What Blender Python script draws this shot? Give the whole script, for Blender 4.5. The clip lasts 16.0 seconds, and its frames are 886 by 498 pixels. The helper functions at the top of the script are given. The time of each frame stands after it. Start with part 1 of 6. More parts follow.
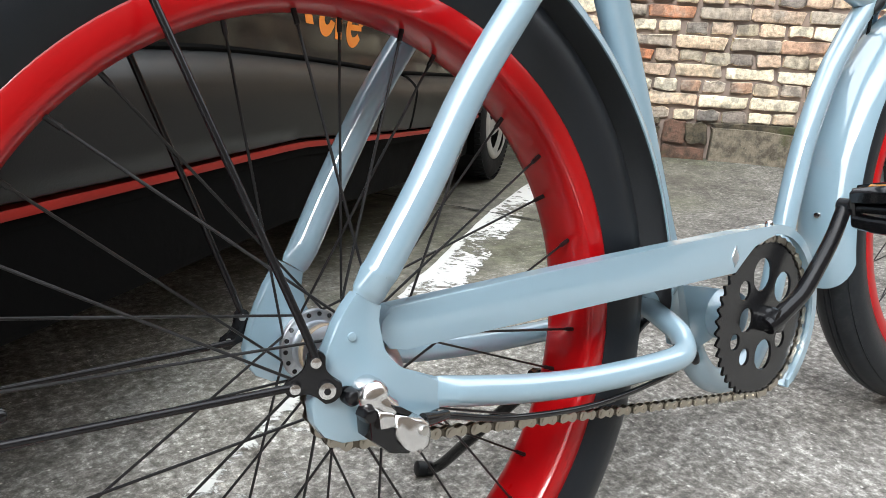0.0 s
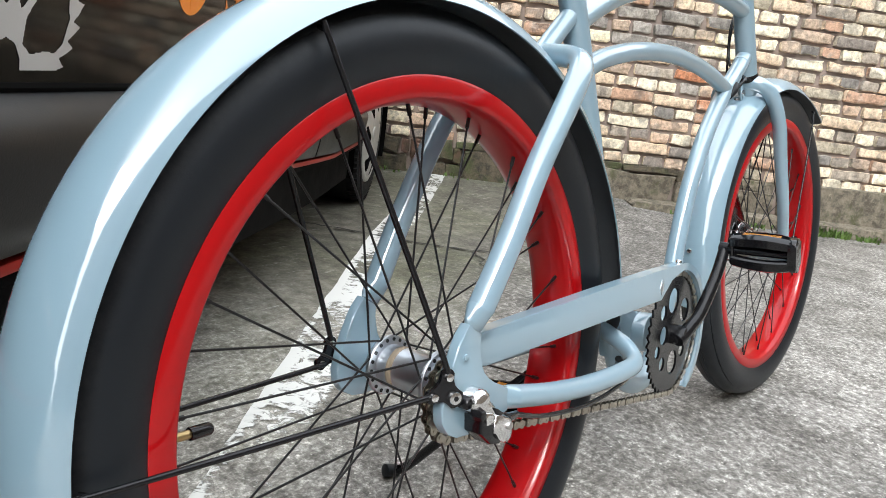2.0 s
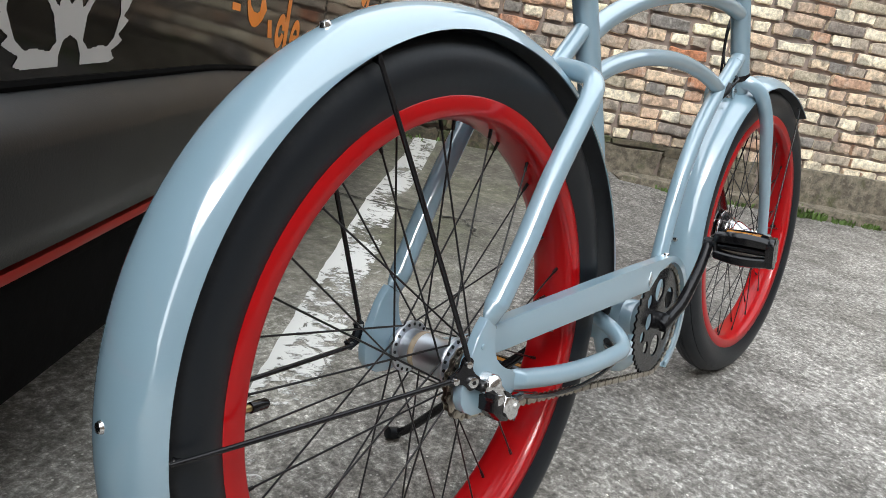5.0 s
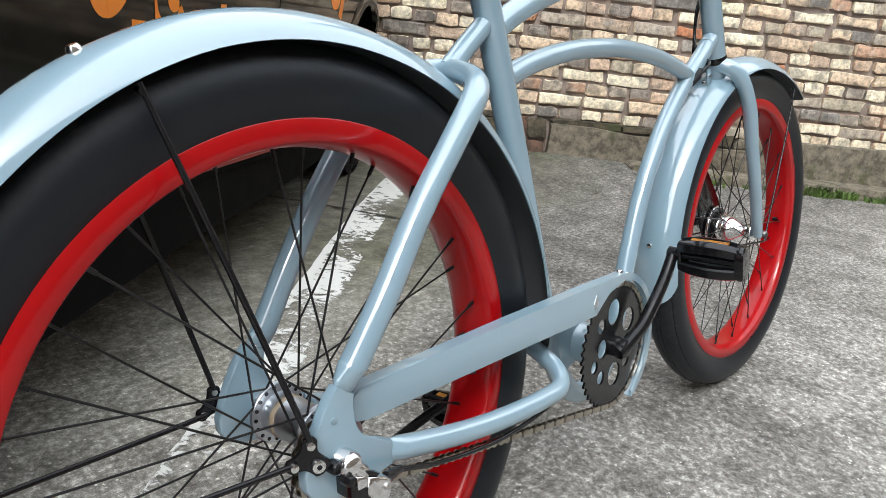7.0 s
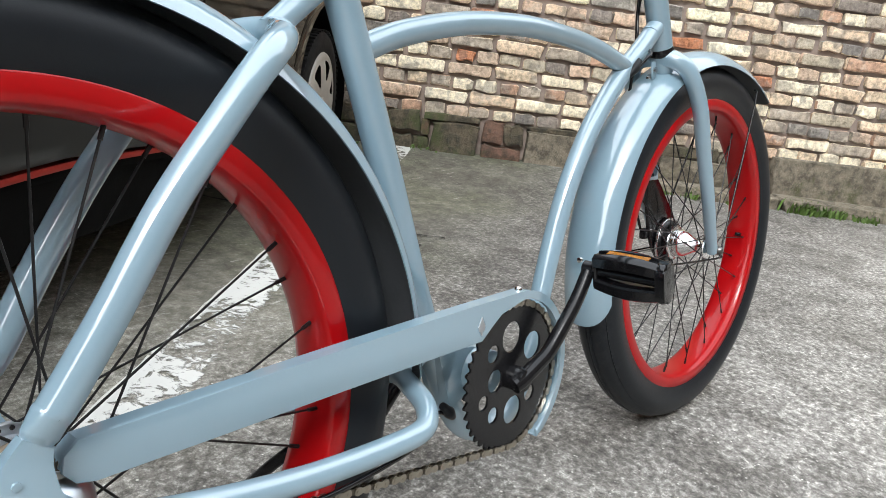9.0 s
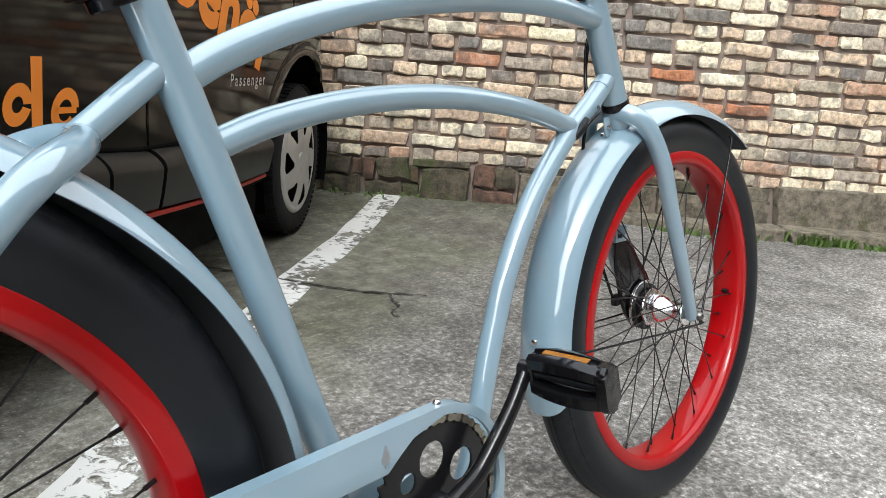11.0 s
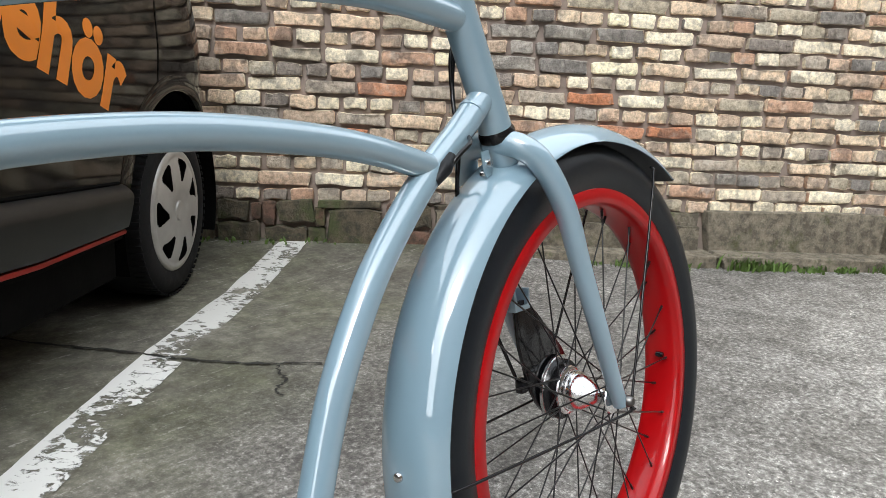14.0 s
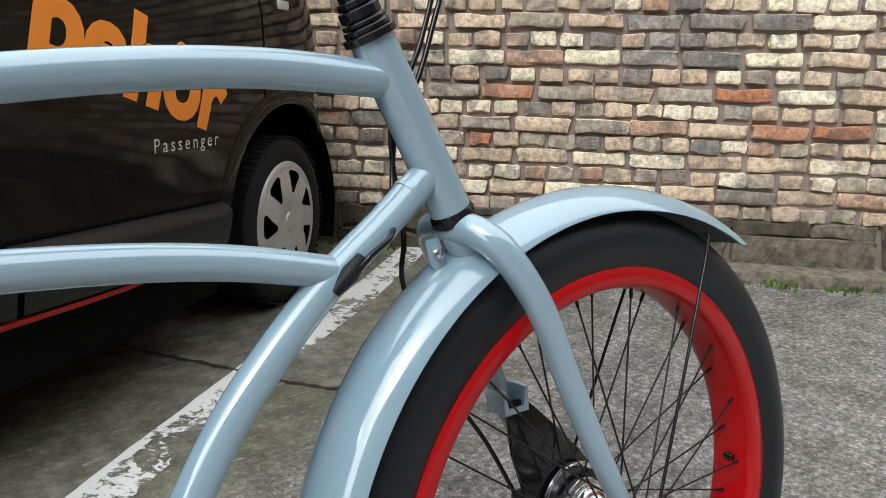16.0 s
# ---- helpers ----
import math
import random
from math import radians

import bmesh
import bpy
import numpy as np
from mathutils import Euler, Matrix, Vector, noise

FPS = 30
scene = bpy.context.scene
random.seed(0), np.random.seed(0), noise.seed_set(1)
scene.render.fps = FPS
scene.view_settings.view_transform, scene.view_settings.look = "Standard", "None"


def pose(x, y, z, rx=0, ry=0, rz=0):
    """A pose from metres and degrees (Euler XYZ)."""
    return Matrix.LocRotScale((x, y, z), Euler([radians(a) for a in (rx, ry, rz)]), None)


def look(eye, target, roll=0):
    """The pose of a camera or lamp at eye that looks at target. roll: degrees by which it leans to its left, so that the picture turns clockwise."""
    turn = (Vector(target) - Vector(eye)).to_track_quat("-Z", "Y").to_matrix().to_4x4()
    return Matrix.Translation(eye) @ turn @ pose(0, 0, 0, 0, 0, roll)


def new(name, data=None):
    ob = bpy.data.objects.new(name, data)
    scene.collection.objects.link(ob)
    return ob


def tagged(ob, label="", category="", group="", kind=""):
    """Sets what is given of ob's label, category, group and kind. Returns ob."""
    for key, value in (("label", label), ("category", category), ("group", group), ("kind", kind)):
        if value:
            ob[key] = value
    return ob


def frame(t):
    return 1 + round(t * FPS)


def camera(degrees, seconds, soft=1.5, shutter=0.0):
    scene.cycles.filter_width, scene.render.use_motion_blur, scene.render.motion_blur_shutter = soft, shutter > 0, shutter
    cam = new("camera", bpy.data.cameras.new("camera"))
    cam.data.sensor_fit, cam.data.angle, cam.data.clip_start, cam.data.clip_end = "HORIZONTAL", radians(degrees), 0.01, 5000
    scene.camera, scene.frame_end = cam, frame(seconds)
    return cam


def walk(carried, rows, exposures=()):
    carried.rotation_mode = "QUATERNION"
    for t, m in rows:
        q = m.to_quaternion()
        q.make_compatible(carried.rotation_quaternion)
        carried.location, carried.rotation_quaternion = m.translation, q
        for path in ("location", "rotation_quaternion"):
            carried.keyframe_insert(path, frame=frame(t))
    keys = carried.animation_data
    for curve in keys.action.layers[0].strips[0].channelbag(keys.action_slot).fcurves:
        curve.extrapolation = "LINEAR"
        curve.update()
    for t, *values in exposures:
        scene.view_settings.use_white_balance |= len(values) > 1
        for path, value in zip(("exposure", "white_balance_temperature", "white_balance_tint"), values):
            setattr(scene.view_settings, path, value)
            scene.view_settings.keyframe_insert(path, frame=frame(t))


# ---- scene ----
cam = camera(64.09, 16.0, soft=0.85)
PATH = [
    (0, (-0.2472, -0.4112, 0.5996), (0.9219, 1.104, 0.0189), 3.15),
    (0.5, (-0.2736, -0.4307, 0.6129), (0.9815, 1.043, 0.1101), 3.74),
    (1, (-0.3177, -0.4365, 0.6451), (0.9964, 1.0079, 0.2126), 4.32),
    (1.5, (-0.4193, -0.3961, 0.6509), (1.0196, 0.9363, 0.2579), 5.29),
    (2, (-0.5072, -0.365, 0.6492), (1.0284, 0.8153, 0.1504), 7.72),
    (2.5, (-0.5662, -0.3665, 0.6152), (1.0262, 0.7386, 0.1223), 7.22),
    (3, (-0.6283, -0.371, 0.5829), (0.9616, 0.7214, 0.055), 9.22),
    (5.5, (-0.5597, -0.3683, 0.7493), (0.983, 0.7451, 0.1328), 10.39),
    (6, (-0.5001, -0.3869, 0.7741), (1.0159, 0.7718, 0.1748), 8.24),
    (6.5, (-0.4448, -0.4064, 0.7634), (1.051, 0.7736, 0.155), 6.73),
    (7, (-0.3829, -0.415, 0.7371), (1.0985, 0.7695, 0.1025), 6.58),
    (7.5, (-0.3247, -0.4215, 0.719), (1.1416, 0.7787, 0.079), 6.84),
    (8, (-0.2649, -0.4178, 0.7139), (1.2221, 0.7593, 0.079), 8.74),
    (8.5, (-0.2204, -0.4283, 0.7191), (1.2667, 0.7505, 0.0877), 8.77),
    (9, (-0.1595, -0.441, 0.7032), (1.3266, 0.7531, 0.0986), 7.98),
    (11.5, (0.0678, -0.4396, 0.7597), (1.5427, 0.8121, 0.2518), 4.31),
    (12, (0.1238, -0.4297, 0.7561), (1.6332, 0.7835, 0.2563), 4.75),
    (12.5, (0.1574, -0.4132, 0.7485), (1.6836, 0.7658, 0.219), 6.10),
    (13, (0.2069, -0.379, 0.7259), (1.7201, 0.8079, 0.1768), 5.33),
    (13.5, (0.266, -0.3507, 0.7232), (1.8004, 0.8269, 0.2143), 2.82),
    (14, (0.3343, -0.3307, 0.7438), (1.9227, 0.8105, 0.3256), 2.71),
    (14.5, (0.3914, -0.3252, 0.7611), (1.9809, 0.8277, 0.3812), 1.62),
    (15, (0.4699, -0.3405, 0.7766), (1.9509, 0.9465, 0.3888), 2.32),
    (15.5, (0.5527, -0.359, 0.8056), (1.9232, 1.0305, 0.3685), 1.63),
    (16, (0.6129, -0.3808, 0.8314), (1.8643, 1.1041, 0.3526), 1.13),
]
walk(cam, [(t, look(eye, target, roll)) for t, eye, target, roll in PATH],
     [(0, 2.2), (3, 1.90), (5.5, 1.65), (6.2, 1.67), (7, 1.79), (9, 1.85), (11.5, 1.79), (13, 1.69), (14.5, 1.59), (16, 1.51)])

# ---- world and light ----
world = bpy.data.worlds.new("overcast")
scene.world = world
world.use_nodes = True
wt_ = world.node_tree
wt_.nodes.clear()
sky = wt_.nodes.new("ShaderNodeTexSky")
sky.sky_type = "NISHITA"
sky.sun_disc = False
sky.sun_elevation = radians(47)
sky.sun_rotation = radians(240)
sky.dust_density = 3.5
sky.air_density = 1.0
hsv = wt_.nodes.new("ShaderNodeHueSaturation")
hsv.inputs["Saturation"].default_value = 0.40
bg = wt_.nodes.new("ShaderNodeBackground")
bg.inputs["Strength"].default_value = 0.15
wo = wt_.nodes.new("ShaderNodeOutputWorld")
cloud = wt_.nodes.new("ShaderNodeMixRGB")
cloud.inputs[0].default_value = 0.78
cloud.inputs[2].default_value = (5.55, 5.95, 6.34, 1)
wt_.links.new(sky.outputs[0], hsv.inputs["Color"])
wt_.links.new(hsv.outputs[0], cloud.inputs[1])
wt_.links.new(cloud.outputs[0], bg.inputs["Color"])
wt_.links.new(bg.outputs[0], wo.inputs["Surface"])
sun_data = bpy.data.lights.new("sun", "SUN")
sun_data.energy, sun_data.angle, sun_data.color = 0.5, radians(18), (0.95, 0.985, 1.0)
sun = new("sun", sun_data)
sun.matrix_world = look((-4.5, -2.6, 5.4), (0, 0, 0))


# ---- materials ----
def nodes_of(name):
    m = bpy.data.materials.new(name)
    m.use_nodes = True
    return m, m.node_tree.nodes, m.node_tree.links, m.node_tree.nodes["Principled BSDF"]


def plain(name, colour, rough=0.5, metal=0.0, vary=0.12, scale=18.0, bump=0.0, bump_scale=120.0, coat=0.0, spec=0.5):
    """A paint, metal or rubber with uneven tone, uneven gloss and fine relief."""
    m, n, l, b = nodes_of(name)
    tc = n.new("ShaderNodeTexCoord")
    nz = n.new("ShaderNodeTexNoise")
    nz.inputs["Scale"].default_value, nz.inputs["Detail"].default_value = scale, 6
    l.new(tc.outputs["Object"], nz.inputs["Vector"])
    ramp = n.new("ShaderNodeMixRGB")
    ramp.inputs[1].default_value = (*[c * (1 - vary) for c in colour], 1)
    ramp.inputs[2].default_value = (*[min(1, c * (1 + vary)) for c in colour], 1)
    l.new(nz.outputs["Fac"], ramp.inputs[0])
    l.new(ramp.outputs[0], b.inputs["Base Color"])
    mr = n.new("ShaderNodeMapRange")
    mr.inputs["To Min"].default_value, mr.inputs["To Max"].default_value = max(0.02, rough * 0.75), min(1, rough * 1.25)
    l.new(nz.outputs["Fac"], mr.inputs["Value"])
    l.new(mr.outputs[0], b.inputs["Roughness"])
    b.inputs["Metallic"].default_value = metal
    b.inputs["Coat Weight"].default_value = coat
    b.inputs["Coat Roughness"].default_value = 0.03
    b.inputs["Coat IOR"].default_value = 2.15
    b.inputs["Specular IOR Level"].default_value = spec
    if bump:
        n2 = n.new("ShaderNodeTexNoise")
        n2.inputs["Scale"].default_value, n2.inputs["Detail"].default_value = bump_scale, 5
        l.new(tc.outputs["Object"], n2.inputs["Vector"])
        bp = n.new("ShaderNodeBump")
        bp.inputs["Strength"].default_value, bp.inputs["Distance"].default_value = bump, 0.002
        l.new(n2.outputs["Fac"], bp.inputs["Height"])
        l.new(bp.outputs[0], b.inputs["Normal"])
    return m


BLUE = plain("blue_paint", (0.218, 0.325, 0.392), 0.5, 0.0, 0.05, 9, coat=1.0, spec=0.15)
RED = plain("red_anodised", (0.345, 0.0030, 0.0048), 0.3, 0.0, 0.15, 7, coat=0.17, spec=0.12)
RUBBER = plain("rubber", (0.0078, 0.0088, 0.0104), 0.46, 0.0, 0.5, 11, 0.2, 240, spec=0.24)
BLACK = plain("black_satin", (0.007, 0.007, 0.008), 0.2, 0.0, 0.25, 40, spec=0.34)
BLACKPL = plain("black_plastic", (0.005, 0.005, 0.006), 0.11, 0.0, 0.3, 40, 0.03, 300, spec=0.45)
STEEL = plain("steel", (0.55, 0.54, 0.52), 0.32, 1.0, 0.15, 60)
DARK_STEEL = plain("dark_steel", (0.16, 0.155, 0.15), 0.34, 1.0, 0.2, 60)
CHROME = plain("chrome", (0.74, 0.74, 0.74), 0.2, 1.0, 0.06, 30)
ALU = plain("alloy", (0.50, 0.53, 0.565), 0.36, 1.0, 0.12, 50)
TAN = plain("tan_band", (0.26, 0.21, 0.15), 0.5, 0.0, 0.15, 60)
BRASS = plain("brass", (0.45, 0.33, 0.16), 0.35, 1.0, 0.2, 60)
CHAINM = plain("chain_steel", (0.38, 0.35, 0.295), 0.33, 1.0, 0.3, 90)
CHAIN_DARK = plain("dark_chain_steel", (0.12, 0.105, 0.085), 0.4, 1.0, 0.3, 90)
AMBER = plain("amber_reflector", (0.30, 0.115, 0.008), 0.2, 0.0, 0.45, 300, 0.8, 700)
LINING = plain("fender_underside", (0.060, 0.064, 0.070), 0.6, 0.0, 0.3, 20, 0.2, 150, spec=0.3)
SPOKEM = plain("black_spoke", (0.012, 0.012, 0.013), 0.35, 0.3, 0.2, 50)



def tyre_material():
    """Black rubber with dry grey dust rubbed into the shoulder round the tread."""
    m, n, l, b = nodes_of("tyre_rubber")
    tc = n.new("ShaderNodeTexCoord")
    flat = n.new("ShaderNodeVectorMath")
    flat.operation = "MULTIPLY"
    flat.inputs[1].default_value = (1, 0, 1)
    l.new(tc.outputs["Object"], flat.inputs[0])
    rad = n.new("ShaderNodeVectorMath")
    rad.operation = "LENGTH"
    l.new(flat.outputs[0], rad.inputs[0])
    band = n.new("ShaderNodeValToRGB")
    e = band.color_ramp.elements
    for _ in range(3):
        e.new(0.5)
    for el, (pos, v) in zip(e, ((0.2, 0.0), (0.55, 0.45), (0.62, 1.0), (0.68, 0.35), (1.0, 0.45))):
        el.position, el.color = pos, (v, v, v, 1)
    mr = n.new("ShaderNodeMapRange")
    mr.inputs["From Min"].default_value, mr.inputs["From Max"].default_value = 0.315, 0.351
    l.new(rad.outputs["Value"], mr.inputs["Value"])
    l.new(mr.outputs[0], band.inputs[0])
    nz = n.new("ShaderNodeTexNoise")
    nz.inputs["Scale"].default_value, nz.inputs["Detail"].default_value, nz.inputs["Roughness"].default_value = 70, 8, 0.75
    l.new(tc.outputs["Object"], nz.inputs["Vector"])
    spots = n.new("ShaderNodeMapRange")
    spots.inputs["From Min"].default_value, spots.inputs["From Max"].default_value, spots.inputs["To Max"].default_value = 0.47, 0.68, 0.6
    l.new(nz.outputs["Fac"], spots.inputs["Value"])
    fac = n.new("ShaderNodeMath")
    fac.operation = "MULTIPLY"
    l.new(band.outputs[0], fac.inputs[0])
    l.new(spots.outputs[0], fac.inputs[1])
    mix = n.new("ShaderNodeMixRGB")
    mix.inputs[1].default_value, mix.inputs[2].default_value = (0.0072, 0.0093, 0.0122, 1), (0.062, 0.064, 0.066, 1)
    l.new(fac.outputs[0], mix.inputs[0])
    l.new(mix.outputs[0], b.inputs["Base Color"])
    rough = n.new("ShaderNodeMath")
    rough.operation = "MULTIPLY_ADD"
    rough.inputs[1].default_value, rough.inputs[2].default_value = 0.5, 0.42
    l.new(fac.outputs[0], rough.inputs[0])
    l.new(rough.outputs[0], b.inputs["Roughness"])
    b.inputs["Specular IOR Level"].default_value = 0.32
    bp = n.new("ShaderNodeBump")
    bp.inputs["Strength"].default_value, bp.inputs["Distance"].default_value = 0.25, 0.001
    l.new(nz.outputs["Fac"], bp.inputs["Height"])
    l.new(bp.outputs[0], b.inputs["Normal"])
    return m


TYRE = tyre_material()

# ---- building helpers ----
def finish(bm, name, mat, smooth=40):
    bmesh.ops.recalc_face_normals(bm, faces=bm.faces)
    me = bpy.data.meshes.new(name)
    bm.to_mesh(me)
    bm.free()
    me.materials.append(mat)
    if smooth:
        me.shade_smooth()
        me.set_sharp_from_angle(angle=radians(smooth))
    return me


def part(name, bm, mat, parent, label="", m=None, smooth=40):
    """Links a bmesh as one mesh object under a thing or a part."""
    ob = new(name, finish(bm, name, mat, smooth))
    if parent:
        ob.parent = parent
    if m is not None:
        ob.matrix_local = m
    if label:
        ob["label"] = label
    return ob


def share(name, me, parent, m, label=""):
    ob = new(name, me)
    ob.parent = parent
    ob.matrix_local = m
    if label:
        ob["label"] = label
    return ob


def spline(pts, n):
    """Catmull-Rom through the points, n steps a span."""
    p = [Vector(q) for q in pts]
    p = [p[0] * 2 - p[1]] + p + [p[-1] * 2 - p[-2]]
    out = []
    for i in range(1, len(p) - 2):
        for k in range(n):
            t = k / n
            a, b, c, d = p[i - 1], p[i], p[i + 1], p[i + 2]
            out.append(0.5 * (2 * b + (c - a) * t + (2 * a - 5 * b + 4 * c - d) * t * t + (3 * b - a - 3 * c + d) * t ** 3))
    out.append(p[-2].copy())
    return out


def tube_into(bm, pts, rad, segs=18, n=6, curved=True):
    """A round tube along points; rad is a number or a function of 0..1."""
    path = spline(pts, n) if curved and len(pts) > 2 else [Vector(q) for q in pts]
    rings, ref = [], None
    for i, q in enumerate(path):
        t = (path[min(i + 1, len(path) - 1)] - path[max(i - 1, 0)]).normalized()
        if ref is None:
            ref = t.orthogonal().normalized()
        ref = (ref - t * ref.dot(t)).normalized()
        other = t.cross(ref)
        f = i / (len(path) - 1)
        r = rad(f) if callable(rad) else rad
        rings.append([bm.verts.new(q + r * (math.cos(a) * ref + math.sin(a) * other)) for a in [2 * math.pi * k / segs for k in range(segs)]])
    for a, b in zip(rings, rings[1:]):
        for k in range(segs):
            bm.faces.new((a[k], a[(k + 1) % segs], b[(k + 1) % segs], b[k]))
    bm.faces.new(rings[0])
    bm.faces.new(rings[-1])
    return bm


def tube(pts, rad, segs=18, n=6, curved=True):
    return tube_into(bmesh.new(), pts, rad, segs, n, curved)


def lathe_into(bm, profile, segs=64, closed=False, m=None):
    """Turns (radius, offset) pairs about the y axis."""
    rings = []
    for r, v in profile:
        ring = [bm.verts.new((r * math.cos(a), v, r * math.sin(a))) for a in [2 * math.pi * k / segs for k in range(segs)]]
        if m is not None:
            for q in ring:
                q.co = m @ q.co
        rings.append(ring)
    pairs = list(zip(rings, rings[1:])) + ([(rings[-1], rings[0])] if closed else [])
    for a, b in pairs:
        for k in range(segs):
            bm.faces.new((a[k], a[(k + 1) % segs], b[(k + 1) % segs], b[k]))
    if not closed:
        bm.faces.new(rings[0])
        bm.faces.new(rings[-1])
    return bm


def lathe(profile, segs=64, closed=False):
    return lathe_into(bmesh.new(), profile, segs, closed)


def plate_into(bm, outline, v0, v1, bevel=0.0):
    """An outline in (x, z) given thickness along y, with softened rims."""
    a = [bm.verts.new((x, v0, z)) for x, z in outline]
    b = [bm.verts.new((x, v1, z)) for x, z in outline]
    n = len(outline)
    faces = [bm.faces.new(a), bm.faces.new(b[::-1])]
    for k in range(n):
        bm.faces.new((a[k], b[k], b[(k + 1) % n], a[(k + 1) % n]))
    if bevel:
        edges = [e for f in faces for e in f.edges]
        bmesh.ops.bevel(bm, geom=edges, offset=bevel, segments=2, profile=0.6, affect="EDGES")
    return bm


def plate(outline, v0, v1, bevel=0.0):
    return plate_into(bmesh.new(), outline, v0, v1, bevel)


def box_into(bm, cx, cy, cz, sx, sy, sz, bevel=0.0, m=None):
    r = bmesh.ops.create_cube(bm, size=1)
    vs = r["verts"]
    for q in vs:
        q.co = Vector((cx + q.co.x * sx, cy + q.co.y * sy, cz + q.co.z * sz))
    if bevel:
        es = {e for q in vs for e in q.link_edges}
        r2 = bmesh.ops.bevel(bm, geom=list(es), offset=bevel, segments=2, profile=0.6, affect="EDGES")
        vs = list({q for f in r2["faces"] for q in f.verts} | {q for q in vs if q.is_valid})
    if m is not None:
        for q in vs:
            q.co = m @ q.co
    return bm


def box(*a, **k):
    return box_into(bmesh.new(), *a, **k)


def arc(cx, cz, r, a0, a1, n):
    return [(cx + r * math.cos(radians(a0 + (a1 - a0) * k / n)), cz + r * math.sin(radians(a0 + (a1 - a0) * k / n))) for k in range(n + 1)]


# ---- ground ----
def ground_material():
    m, n, l, b = nodes_of("worn_asphalt")
    geo = n.new("ShaderNodeNewGeometry")

    def noise(scale, detail=5, rough=0.6):
        q = n.new("ShaderNodeTexNoise")
        q.inputs["Scale"].default_value, q.inputs["Detail"].default_value, q.inputs["Roughness"].default_value = scale, detail, rough
        l.new(geo.outputs["Position"], q.inputs["Vector"])
        return q

    def ramp(src, stops):
        r = n.new("ShaderNodeValToRGB")
        e = r.color_ramp.elements
        while len(e) < len(stops):
            e.new(0.5)
        for el, (pos, c) in zip(e, stops):
            el.position, el.color = pos, (*c, 1)
        l.new(src, r.inputs[0])
        return r
    vor = n.new("ShaderNodeTexVoronoi")
    vor.inputs["Scale"].default_value = 105
    l.new(geo.outputs["Position"], vor.inputs["Vector"])
    coarse = noise(58, 9, 0.84)
    base = ramp(coarse.outputs["Fac"], [(0.37, (0.046, 0.043, 0.039)), (0.47, (0.120, 0.113, 0.104)), (0.54, (0.215, 0.206, 0.190)), (0.63, (0.48, 0.466, 0.44))])
    # pale chippings: small dots in some of the cells
    sepc = n.new("ShaderNodeSeparateColor")
    l.new(vor.outputs["Color"], sepc.inputs[0])
    some = n.new("ShaderNodeMapRange")
    some.inputs["From Min"].default_value, some.inputs["From Max"].default_value = 0.62, 1.0
    some.inputs["To Min"].default_value, some.inputs["To Max"].default_value = 0.0, 0.36
    l.new(sepc.outputs[0], some.inputs["Value"])
    dotm = n.new("ShaderNodeMath")
    dotm.operation = "SUBTRACT"
    l.new(some.outputs[0], dotm.inputs[0])
    l.new(vor.outputs["Distance"], dotm.inputs[1])
    dots = n.new("ShaderNodeMapRange")
    dots.inputs["From Min"].default_value, dots.inputs["From Max"].default_value = 0.0, 0.2
    l.new(dotm.outputs[0], dots.inputs["Value"])
    chip = n.new("ShaderNodeMixRGB")
    l.new(dots.outputs[0], chip.inputs[0])
    l.new(base.outputs[0], chip.inputs[1])
    chip.inputs[2].default_value = (0.52, 0.51, 0.48, 1)
    patch = ramp(noise(7.0, 8, 0.72).outputs["Fac"], [(0.36, (0.44, 0.428, 0.408)), (0.62, (1.27, 1.27, 1.27))])
    grit = n.new("ShaderNodeMixRGB")
    grit.blend_type = "MULTIPLY"
    grit.inputs[0].default_value = 0.85
    l.new(chip.outputs[0], grit.inputs[1])
    l.new(patch.outputs[0], grit.inputs[2])
    # smooth, mossy concrete on the parking bay's side
    conc = ramp(noise(14, 9, 0.72).outputs["Fac"], [(0.30, (0.045, 0.042, 0.030)), (0.5, (0.108, 0.102, 0.078)), (0.70, (0.21, 0.20, 0.162))])
    moss = n.new("ShaderNodeMixRGB")
    moss.blend_type = "MULTIPLY"
    mossr = ramp(noise(1.6, 6).outputs["Fac"], [(0.42, (1, 1, 1)), (0.60, (0.60, 0.66, 0.42))])
    moss.inputs[0].default_value = 0.8
    l.new(conc.outputs[0], moss.inputs[1])
    l.new(mossr.outputs[0], moss.inputs[2])
    # pale scuffs of paint and grit run along the bay
    mp = n.new("ShaderNodeMapping")
    mp.inputs["Rotation"].default_value = (0, 0, radians(-34.9))
    mp.inputs["Scale"].default_value = (5.0, 42.0, 1.0)
    l.new(geo.outputs["Position"], mp.inputs["Vector"])
    sc = n.new("ShaderNodeTexNoise")
    sc.inputs["Scale"].default_value, sc.inputs["Detail"].default_value, sc.inputs["Roughness"].default_value = 1.0, 6, 0.7
    l.new(mp.outputs[0], sc.inputs["Vector"])
    sp = noise(85, 3, 0.7)
    sm_ = n.new("ShaderNodeMath")
    sm_.operation = "MULTIPLY_ADD"
    sm_.inputs[1].default_value = 0.45
    l.new(sp.outputs["Fac"], sm_.inputs[0])
    l.new(sc.outputs["Fac"], sm_.inputs[2])
    scm = n.new("ShaderNodeMapRange")
    scm.inputs["From Min"].default_value, scm.inputs["From Max"].default_value = 0.83, 0.93
    scm.inputs["To Max"].default_value = 0.6
    l.new(sm_.outputs[0], scm.inputs["Value"])
    bay = n.new("ShaderNodeMixRGB")
    l.new(scm.outputs[0], bay.inputs[0])
    l.new(moss.outputs[0], bay.inputs[1])
    bay.inputs[2].default_value = (0.46, 0.45, 0.42, 1)
